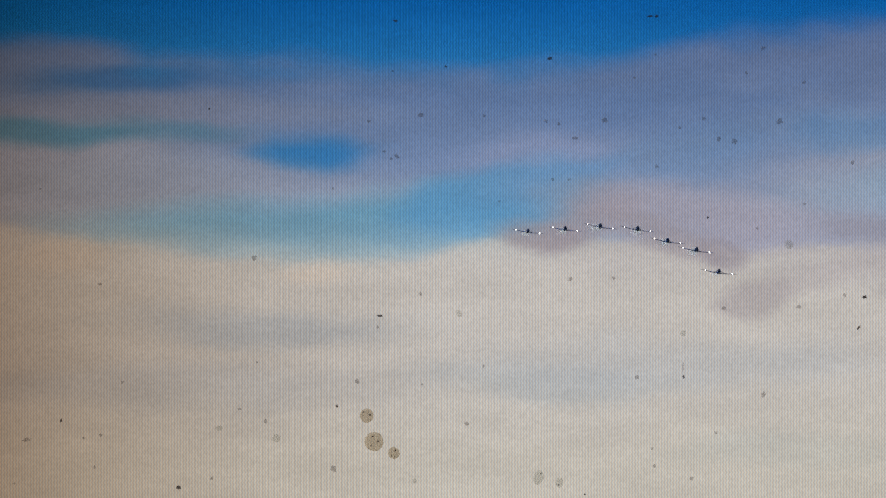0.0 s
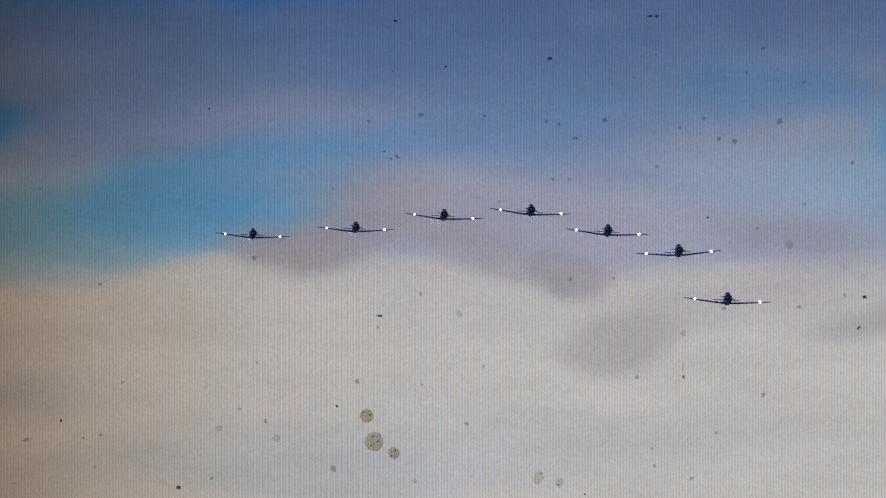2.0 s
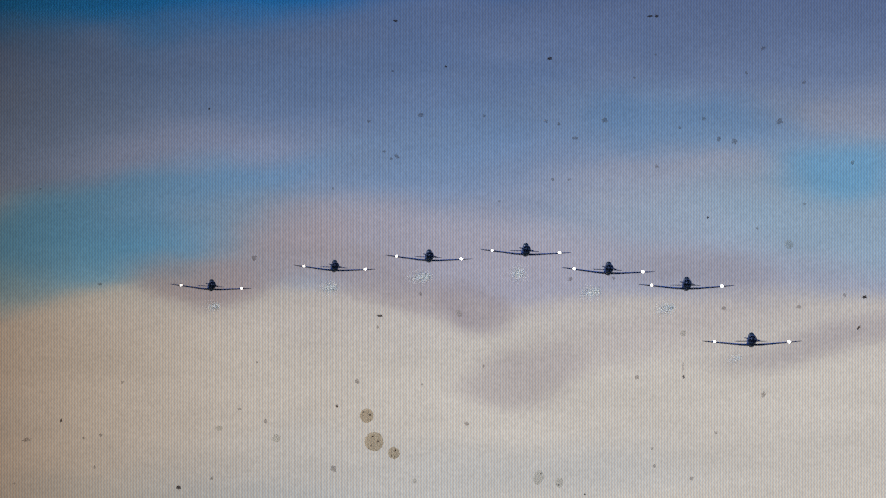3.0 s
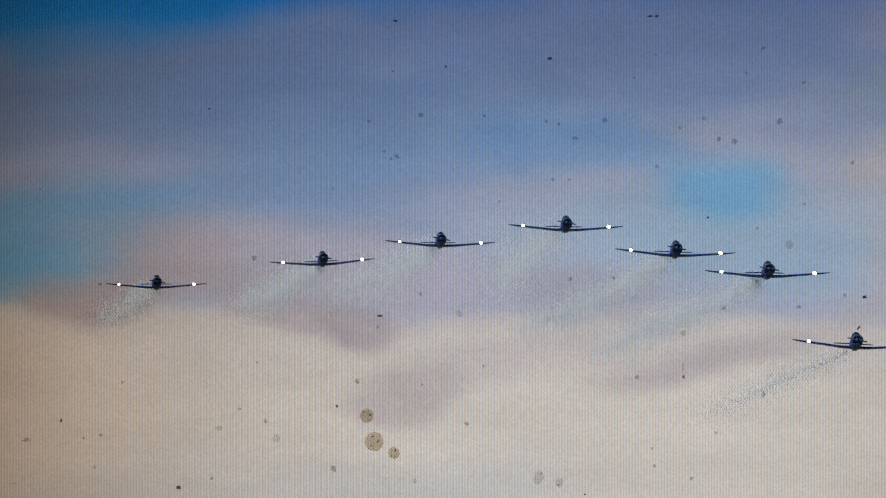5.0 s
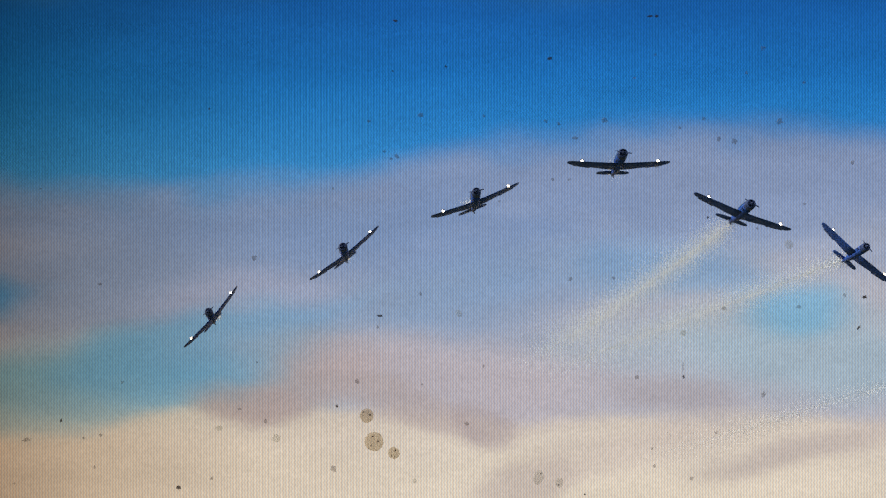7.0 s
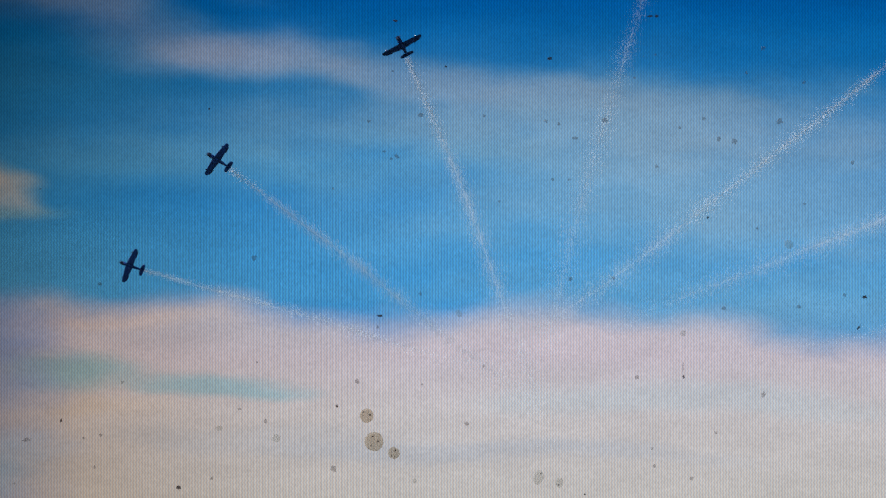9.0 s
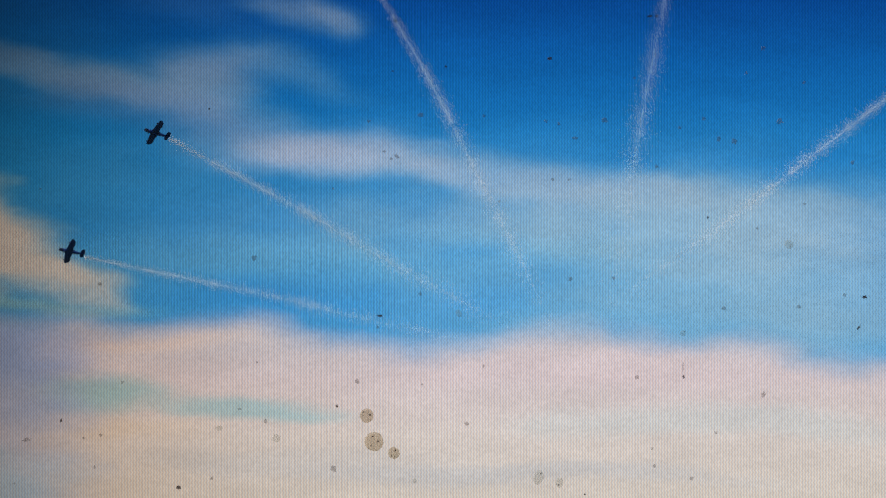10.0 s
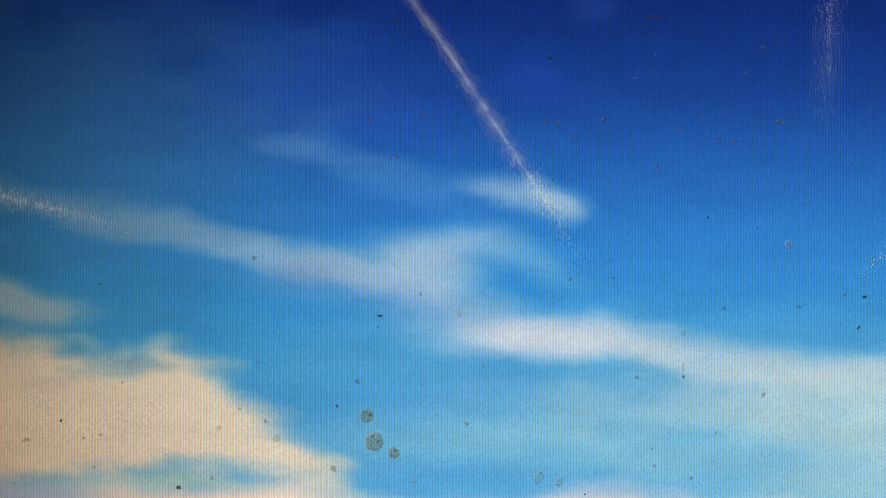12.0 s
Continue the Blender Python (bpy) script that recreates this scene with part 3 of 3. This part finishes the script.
# ---- what moves ----
def drift(t, wide, a, b, reach=REACH):
    """A sky sheet's pose: its scale against the widest view, and where its origin stands."""
    m = EYE.copy()
    m.translation = at(a, b, reach / wide)
    return t, m


def fly(ob, rows):
    """Rows: time, place in view, width between the lamps, bank as seen, nose (right, up, near) as seen along the line of sight."""
    out = []
    for t, px, py, lamps, bank, (nx, ny, nz, *low) in rows:
        side, rise = (px - 784) / FOCAL, (441 - py) / FOCAL
        if low:
            # seen from below: how far the lower wing leans away from the viewer
            sight = Vector((-side, -rise, 1)).normalized()
            nose, wing = Vector((nx, ny, 0)), Vector((-math.cos(radians(bank)), -math.sin(radians(bank)), 0))
            nose += sight * (nz - nose.dot(sight))
            wing += sight * (low[0] - wing.dot(sight))
            out.append((t, facing(px, py, 9.44 * FOCAL / lamps, nose, wing)))
            continue
        nx, ny = nx - side * nz, ny - rise * nz
        c, s = math.cos(radians(bank)), math.sin(radians(bank))
        deep = max(-1.4, min(1.4, (c * nx + s * ny) / (nz - side * nx - rise * ny)))
        out.append((t, facing(px, py, 9.44 * FOCAL / lamps, (nx, ny, nz), (-c - side * deep, -s - rise * deep, deep))))
    walk(ob, out)


def stream(ob, hug, rows):
    """Rows: time, the trail's head in view, its width scale, and the way it runs off (right, up, near) as seen along the line of sight.
    hug: how closely it follows the line of sight before the break; where the smoke is thin it hangs far behind."""
    out = []
    for t, px, py, lamps, (wx, wy, wz) in rows:
        far = t < 3 or (hug < 0.8 and 6.3 < t < 8)
        k = 1.0 if t > 8 else 0.1 if far else hug * (0.62 if t < 6.2 else 1)
        py = py - 14 if far and t > 3 else py
        side, rise = (px - 784) / FOCAL, (441 - py) / FOCAL
        out.append((t, facing(px, py, 9.44 * FOCAL / lamps + (800 if far else 5), (-wx * k + side * wz, -wy * k + rise * wz, -wz), (-1, 0, 0.2))))
    walk(ob, out)


def motions():
    early = ((0, 1.0, 0, 0), (0.5, 1.0, -50, -20), (1.0, 1.25, -395, -134), (1.5, 1.53, -767, -251), (2.0, 1.53, -950, -200), (2.5, 1.53, -1050, -155),
             (4.5, 1.53, -1290, -128), (5.0, 1.53, -1325, -108), (5.5, 1.53, -1320, -88), (6.0, 1.53, -1235, -50), (6.5, 1.5, -1110, 60), (7.0, 1.3, -805, 172), (7.2, 1.2, -690, 226))
    # the near bank sinks more slowly than the high sky behind it
    walk(cloud_bank, [drift(*r) for r in early + (
        (8.0, 1.06, -1210, 385), (8.8, 1.0, -1870, 468), (9.0, 1.0, -1845, 472), (9.5, 1.0, -1815, 492), (10.0, 1.0, -1790, 512), (10.5, 1.0, -1770, 562), (11.0, 1.0, -1750, 635), (11.5, 1.0, -1735, 715), (12.0, 1.0, -1725, 805))])
    walk(backdrop, [drift(t, w, a + 1275 * w, b - 440 * w, 1.02 * REACH) for t, w, a, b in early] + [drift(*r, 1.02 * REACH) for r in (
        (8.0, 1.06, 140, 70), (8.8, 1.0, -525, 370), (9.0, 1.0, -480, 405), (9.5, 1.0, -420, 495), (10.0, 1.0, -320, 580), (10.5, 1.0, -220, 665), (11.0, 1.0, -110, 750), (11.5, 1.0, 10, 830), (12.0, 1.0, 75, 905))])
    ahead, climb = (0.03, 0.08, 1), (0.05, 0.11, 1)
    fly(trainers[0], (
        (0, 934, 411, 42, -8, ahead), (0.5, 863, 394, 45, -8, ahead), (1.0, 741, 383, 60, -4, ahead), (1.5, 624, 383, 84, -4, ahead), (2.0, 447, 419, 96, -3, ahead), (2.5, 395, 479, 101, -3, ahead),
        (4.5, 287, 493, 121, -2, ahead), (5.0, 277, 507, 130, 0, (0.02, 0.08, 1)), (5.5, 195, 537, 137, 3, (0.02, 0.09, 1)), (6.0, 121, 584, 143, 11, (0, 0.1, 1)), (6.5, 299, 591, 128, 35, (-0.07, 0.18, 1)), (7.0, 376, 562, 106, 49, (-0.12, 0.25, 1)), (7.2, 370, 553, 95, 54, (-0.15, 0.28, 1)),
        (8.0, 300, 510, 68, 62, (-0.6, 0.34, 0.7, 0.0)), (8.8, 232, 467, 49, 68, (-0.92, 0.36, 0.15, -0.1)), (9.0, 228, 470, 46.5, 69.5, (-0.936, 0.351, 0.06, -0.1)), (9.5, 204, 465, 46, 71, (-0.96, 0.28, 0.08, -0.6)), (10.0, 121, 446, 46, 72, (-0.977, 0.213, 0.096, -1.0)), (10.5, 48, 447, 46, 74, (-0.985, 0.17, 0.083, -1.3)), (11.0, -80, 440, 45, 75, (-0.985, 0.17, 0.083, -1.3)), (12.0, -400, 430, 42, 75, (-0.985, 0.17, 0.083, -1.3))))
    fly(trainers[1], (
        (0, 1000, 407, 43, -8, ahead), (0.5, 936, 388, 47, -5, ahead), (1.0, 842, 377, 63, -5, ahead), (1.5, 770, 377, 85, -4, ahead), (2.0, 629, 408, 101, -2, ahead), (2.5, 597, 454, 105, -3, ahead),
        (4.5, 568, 463, 130, 0, (0.03, 0.08, 1)), (5.0, 571, 466, 139, 2, (0.03, 0.09, 1)), (5.5, 498, 471, 146, 2, (0.04, 0.1, 1)), (6.0, 437, 494, 155, 13, (0.02, 0.12, 1)), (6.5, 578, 482, 137, 30, (-0.05, 0.22, 1)), (7.0, 612, 450, 115, 38, (-0.07, 0.29, 1)), (7.2, 586, 433, 104, 38, (-0.08, 0.33, 1)),
        (8.0, 480, 355, 76, 46, (-0.45, 0.5, 0.7, 0.0)), (8.8, 388, 287, 54, 52, (-0.8, 0.56, 0.3, -0.1)), (9.0, 382, 282, 51, 55, (-0.84, 0.54, 0.2, -0.2)), (9.5, 356, 263, 49, 57, (-0.9, 0.43, 0.26, -0.5)), (10.0, 272, 236, 48, 59.5, (-0.952, 0.306, 0.25, -0.88)), (10.5, 198, 222, 46, 62, (-0.96, 0.29, 0.155, -1.25)), (11.0, 5, 217, 44, 64, (-0.96, 0.29, 0.155, -1.25)), (12.0, -420, 150, 42, 66, (-0.96, 0.29, 0.155, -1.25))))
    fly(trainers[2], (
        (0, 1062, 402, 45, -10, ahead), (0.5, 1002, 383, 47, -8, ahead), (1.0, 934, 369, 64, -5, ahead), (1.5, 898, 365, 89, -4, ahead), (2.0, 785, 386, 103, -4, ahead), (2.5, 760, 433, 109, -3, ahead),
        (4.5, 764, 436, 135, -2, (0.04, 0.08, 1)), (5.0, 779, 433, 144, -1, (0.04, 0.09, 1)), (5.5, 722, 437, 153, -1, climb), (6.0, 684, 457, 164, 3, (0.07, 0.18, 1)), (6.5, 820, 424, 150, 13, (0.04, 0.26, 1)), (7.0, 843, 357, 125, 21, (0.05, 0.35, 1)), (7.2, 812, 323, 113, 23, (0.05, 0.4, 1)),
        (8.8, 695, 97, 62, 27, (-0.25, 0.6, 0.74)), (9.0, 711, 80, 57, 27, (-0.32, 0.6, 0.72)), (9.5, 720, 33, 50, 26, (-0.4, 0.5, 0.75)), (10.0, 648, -45, 48, 30, (-0.45, 0.55, 0.7)), (10.5, 610, -110, 46, 32, (-0.5, 0.55, 0.6)), (12.0, 520, -330, 40, 35, (-0.5, 0.6, 0.5))))
    fly(trainers[3], (
        (0, 1128, 407, 46, -10, ahead), (0.5, 1071, 385, 48, -8, ahead), (1.0, 1028, 369, 66, -5, ahead), (1.5, 1028, 358, 92, -4, ahead), (2.0, 939, 378, 107, -4, ahead), (2.5, 923, 425, 113, -3, ahead),
        (4.5, 970, 411, 142, -1, (0.04, 0.08, 1)), (5.0, 1001, 405, 150, -1, (0.04, 0.09, 1)), (5.5, 960, 406, 160, -1, climb), (6.0, 937, 414, 173, -2, (0.1, 0.21, 1)), (6.5, 1075, 365, 160, -1, (0.11, 0.26, 1)), (7.0, 1096, 291, 135, 0, (0.17, 0.36, 1)), (7.2, 1072, 256, 123, 0, (0.17, 0.42, 1)),
        (8.8, 1102, -12, 62, -3, (0.08, 0.7, 0.7)), (9.0, 1150, -55, 58, -3, (0.1, 0.7, 0.7)), (9.5, 1200, -130, 52, -4, (0.1, 0.7, 0.7)), (12.0, 1330, -460, 40, -6, (0.12, 0.8, 0.5))))
    fly(trainers[4], (
        (0, 1181, 428, 46, -10, ahead), (0.5, 1128, 406, 48, -9, ahead), (1.0, 1110, 394, 67, -5, ahead), (1.5, 1145, 389, 92, -4, ahead), (2.0, 1075, 414, 110, -4, ahead), (2.5, 1065, 460, 116, -3, ahead),
        (4.5, 1150, 452, 146, -2, (0.05, 0.08, 1)), (5.0, 1195, 450, 156, -2, (0.05, 0.09, 1)), (5.5, 1165, 455, 166, -1, climb), (6.0, 1163, 474, 178, -7, (0.13, 0.18, 1)), (6.5, 1298, 443, 162, -18, (0.2, 0.24, 1)), (7.0, 1314, 378, 136, -21, (0.33, 0.29, 1)), (7.2, 1304, 349, 122, -23, (0.34, 0.33, 1)),
        (8.8, 1524, 119, 69, -24, (0.45, 0.55, 0.7)), (9.0, 1615, 70, 62, -25, (0.48, 0.55, 0.7)), (9.5, 1720, 0, 54, -26, (0.5, 0.55, 0.65)), (12.0, 2100, -260, 42, -28, (0.6, 0.6, 0.5))))
    fly(trainers[5], (
        (0, 1232, 444, 47, -10, ahead), (0.5, 1178, 422, 49, -12, ahead), (1.0, 1179, 417, 66, -6, ahead), (1.5, 1244, 421, 96, 2, ahead), (2.0, 1201, 450, 113, 2, ahead), (2.5, 1198, 491, 118, 0, ahead),
        (4.5, 1304, 484, 149, -1, (0.05, 0.08, 1)), (5.0, 1358, 487, 160, -1, (0.06, 0.09, 1)), (5.5, 1340, 496, 170, -1, (0.08, 0.1, 1)), (6.0, 1348, 520, 181, -15, (0.17, 0.16, 1)), (6.5, 1490, 497, 153, -38, (0.3, 0.16, 1)), (7.0, 1515, 450, 118, -41, (0.43, 0.27, 1)), (7.2, 1520, 428, 112, -41, (0.45, 0.3, 1)),
        (8.8, 1760, 290, 60, -50, (0.75, 0.4, 0.4)), (9.5, 1900, 230, 52, -55, (0.8, 0.4, 0.3)), (12.0, 2300, 80, 44, -60, (0.9, 0.35, 0.2))))
    fly(trainers[6], (
        (0, 1272, 483, 47, -8, ahead), (0.5, 1219, 459, 50, -8, ahead), (1.0, 1231, 466, 66, -5, ahead), (1.5, 1315, 491, 96, -6, ahead), (2.0, 1287, 535, 113, -3, ahead), (2.5, 1299, 583, 121, 0, ahead),
        (4.5, 1452, 602, 151, -2, (0.05, 0.08, 1)), (5.0, 1514, 613, 161, -3, (0.06, 0.09, 1)), (5.5, 1499, 642, 173, -3, (0.07, 0.1, 1)), (6.0, 1510, 696, 185, -20, (0.14, 0.1, 1)), (6.5, 1650, 710, 160, -45, (0.25, 0.1, 1)), (7.0, 1625, 668, 118, -56, (0.35, 0.12, 1)), (7.2, 1590, 650, 108, -60, (0.4, 0.12, 1)),
        (8.8, 1800, 480, 58, -66, (0.85, 0.2, 0.4)), (12.0, 2350, 420, 46, -72, (0.95, 0.15, 0.2))))

    behind = (-0.2, -0.11, -1)
    stream(trails[0], 0.5, ((0, 934, 411, 42, behind), (1.0, 741, 383, 60, behind), (1.5, 624, 383, 84, behind), (2.0, 447, 419, 96, behind), (2.5, 395, 480, 101, behind), (4.5, 285, 498, 121, (-0.2, -0.14, -1)), (5.0, 274, 510, 130, (-0.25, -0.16, -1)), (5.5, 190, 542, 137, (-0.25, -0.18, -1)), (6.0, 118, 590, 143, (-0.2, -0.2, -1)), (6.5, 304, 596, 128, (0.08, -0.2, -1)), (7.0, 384, 570, 106, (0.12, -0.2, -1)), (7.2, 382, 566, 95, (0.2, -0.25, -1)),
                       (8.8, 256, 474, 50, (0.9, -0.26, -0.35)), (9.0, 252, 478, 46, (0.94, -0.26, -0.25)), (9.5, 229, 474, 46, (0.96, -0.24, -0.2)), (10.0, 149, 455, 46, (0.97, -0.2, -0.2)), (10.5, 76, 452, 46, (0.97, -0.2, -0.2)), (11.0, -230, 446, 45, (0.97, -0.2, -0.2)), (12.0, -760, 436, 42, (0.97, -0.2, -0.2))))
    stream(trails[1], 0.6, ((0, 1000, 407, 43, behind), (1.0, 842, 377, 63, behind), (1.5, 770, 377, 85, behind), (2.0, 629, 408, 101, behind), (2.5, 597, 454, 105, behind), (4.5, 560, 468, 130, (-0.28, -0.17, -1)), (5.0, 563, 472, 139, (-0.3, -0.18, -1)), (5.5, 488, 478, 146, (-0.3, -0.2, -1)), (6.0, 430, 502, 155, (-0.25, -0.22, -1)), (6.5, 580, 494, 137, (0.02, -0.22, -1)), (7.0, 614, 462, 115, (0.02, -0.3, -1)), (7.2, 592, 448, 104, (0.05, -0.35, -1)),
                       (8.8, 408, 301, 55, (0.74, -0.58, -0.3)), (9.0, 404, 297, 50, (0.76, -0.57, -0.25)), (9.5, 381, 278, 48, (0.84, -0.5, -0.2)), (10.0, 299, 245, 47, (0.87, -0.47, -0.2)), (10.5, 221, 234, 46, (0.9, -0.4, -0.2)), (11.0, 26, 230, 44, (0.93, -0.36, -0.2)), (11.5, -180, 215, 43, (0.95, -0.28, -0.2)), (12.0, -400, 250, 42, (0.97, -0.22, -0.2))))
    stream(trails[2], 0.6, ((0, 1062, 402, 45, behind), (1.0, 934, 369, 64, behind), (1.5, 898, 365, 89, behind), (2.0, 785, 386, 103, behind), (2.5, 760, 433, 109, behind), (4.5, 752, 443, 135, (-0.3, -0.19, -1)), (5.0, 766, 441, 144, (-0.32, -0.2, -1)), (5.5, 708, 447, 153, (-0.33, -0.22, -1)), (6.0, 674, 468, 164, (-0.25, -0.24, -1)), (6.5, 816, 438, 150, (-0.08, -0.26, -1)), (7.0, 838, 371, 125, (-0.05, -0.35, -1)), (7.2, 808, 340, 113, (-0.02, -0.42, -1)),
                       (8.8, 702, 118, 62, (0.33, -0.86, -0.45)), (9.0, 720, 103, 57, (0.38, -0.85, -0.4)), (9.5, 730, 52, 50, (0.42, -0.86, -0.3)), (10.0, 662, -28, 48, (0.5, -0.84, -0.3)), (10.5, 645, -45, 46, (0.53, -0.83, -0.2)), (11.0, 602, -110, 46, (0.56, -0.82, -0.15)), (11.5, 643, -90, 46, (0.6, -0.8, -0.1)), (12.0, 655, -100, 45, (0.6, -0.8, -0.1))))
    stream(trails[3], 0.6, ((0, 1128, 407, 46, behind), (1.0, 1028, 369, 66, behind), (1.5, 1028, 358, 92, behind), (2.0, 939, 378, 107, behind), (2.5, 923, 425, 113, behind), (4.5, 958, 420, 142, (-0.34, -0.22, -1)), (5.0, 986, 416, 150, (-0.34, -0.22, -1)), (5.5, 945, 417, 160, (-0.35, -0.24, -1)), (6.0, 922, 426, 173, (-0.22, -0.28, -1)), (6.5, 1066, 380, 160, (-0.18, -0.3, -1)), (7.0, 1086, 307, 135, (-0.12, -0.3, -1)), (7.2, 1058, 268, 123, (-0.16, -0.4, -1)),
                       (8.8, 1098, 8, 62, (-0.3, -0.84, -0.5)), (9.0, 1144, -22, 58, (-0.28, -0.88, -0.4)), (9.5, 1205, -90, 52, (-0.2, -0.93, -0.3)), (10.0, 1200, -110, 48, (-0.2, -0.93, -0.3)), (10.5, 1216, -150, 48, (-0.2, -0.96, -0.2)), (11.0, 1282, -240, 46, (-0.11, -0.97, -0.15)), (11.5, 1404, -330, 44, (-0.1, -0.98, -0.1)), (12.0, 1496, -400, 42, (-0.09, -0.98, -0.1))))
    stream(trails[4], 0.85, ((0, 1181, 428, 46, behind), (1.0, 1110, 394, 67, behind), (1.5, 1145, 389, 92, behind), (2.0, 1075, 414, 110, behind), (2.5, 1065, 460, 116, behind), (4.5, 1136, 462, 146, (-0.36, -0.2, -1)), (5.0, 1180, 461, 156, (-0.36, -0.2, -1)), (5.5, 1148, 466, 166, (-0.38, -0.22, -1)), (6.0, 1146, 484, 178, (-0.38, -0.24, -1)), (6.5, 1278, 452, 162, (-0.4, -0.28, -1)), (7.0, 1298, 392, 136, (-0.34, -0.26, -1)), (7.2, 1286, 363, 122, (-0.38, -0.28, -1)),
                       (8.8, 1494, 145, 69, (-0.75, -0.6, -0.35)), (9.0, 1580, 108, 62, (-0.75, -0.6, -0.3)), (9.5, 1680, 85, 54, (-0.76, -0.6, -0.3)), (10.0, 1690, 78, 50, (-0.75, -0.6, -0.3)), (10.5, 1690, 70, 48, (-0.74, -0.62, -0.3)), (11.0, 1790, 70, 46, (-0.72, -0.64, -0.3)), (12.0, 2000, 60, 42, (-0.7, -0.66, -0.3))))
    stream(trails[5], 0.95, ((0, 1232, 444, 47, behind), (1.0, 1179, 417, 66, behind), (1.5, 1244, 421, 96, behind), (2.0, 1201, 450, 113, behind), (2.5, 1198, 491, 118, behind), (4.5, 1290, 494, 149, (-0.36, -0.18, -1)), (5.0, 1340, 498, 160, (-0.36, -0.18, -1)), (5.5, 1322, 508, 170, (-0.38, -0.2, -1)), (6.0, 1328, 526, 181, (-0.5, -0.25, -1)), (6.5, 1462, 497, 153, (-0.52, -0.24, -1)), (7.0, 1494, 458, 118, (-0.5, -0.2, -1)), (7.2, 1494, 436, 112, (-0.5, -0.22, -1)),
                       (8.8, 1725, 320, 60, (-0.88, -0.32, -0.35)), (9.0, 1860, 270, 58, (-0.88, -0.36, -0.35)), (9.5, 2150, 200, 52, (-0.88, -0.4, -0.3)), (12.0, 2700, 60, 44, (-0.88, -0.4, -0.3))))
    stream(trails[6], 0.95, ((0, 1272, 483, 47, behind), (1.0, 1231, 466, 66, behind), (1.5, 1315, 491, 96, behind), (2.0, 1287, 535, 113, behind), (2.5, 1299, 583, 121, behind), (4.5, 1438, 612, 151, (-0.3, -0.14, -1)), (5.0, 1498, 624, 161, (-0.34, -0.16, -1)), (5.5, 1482, 652, 173, (-0.36, -0.16, -1)), (6.0, 1492, 704, 185, (-0.4, -0.16, -1)), (6.5, 1630, 716, 160, (-0.45, -0.15, -1)), (7.0, 1606, 672, 118, (-0.45, -0.14, -1)), (7.2, 1572, 654, 108, (-0.45, -0.14, -1)),
                       (8.8, 2050, 470, 58, (-0.9, -0.2, -0.35)), (9.5, 2350, 440, 54, (-0.9, -0.2, -0.35)), (12.0, 2900, 428, 46, (-0.95, -0.2, -0.25))))


motions()
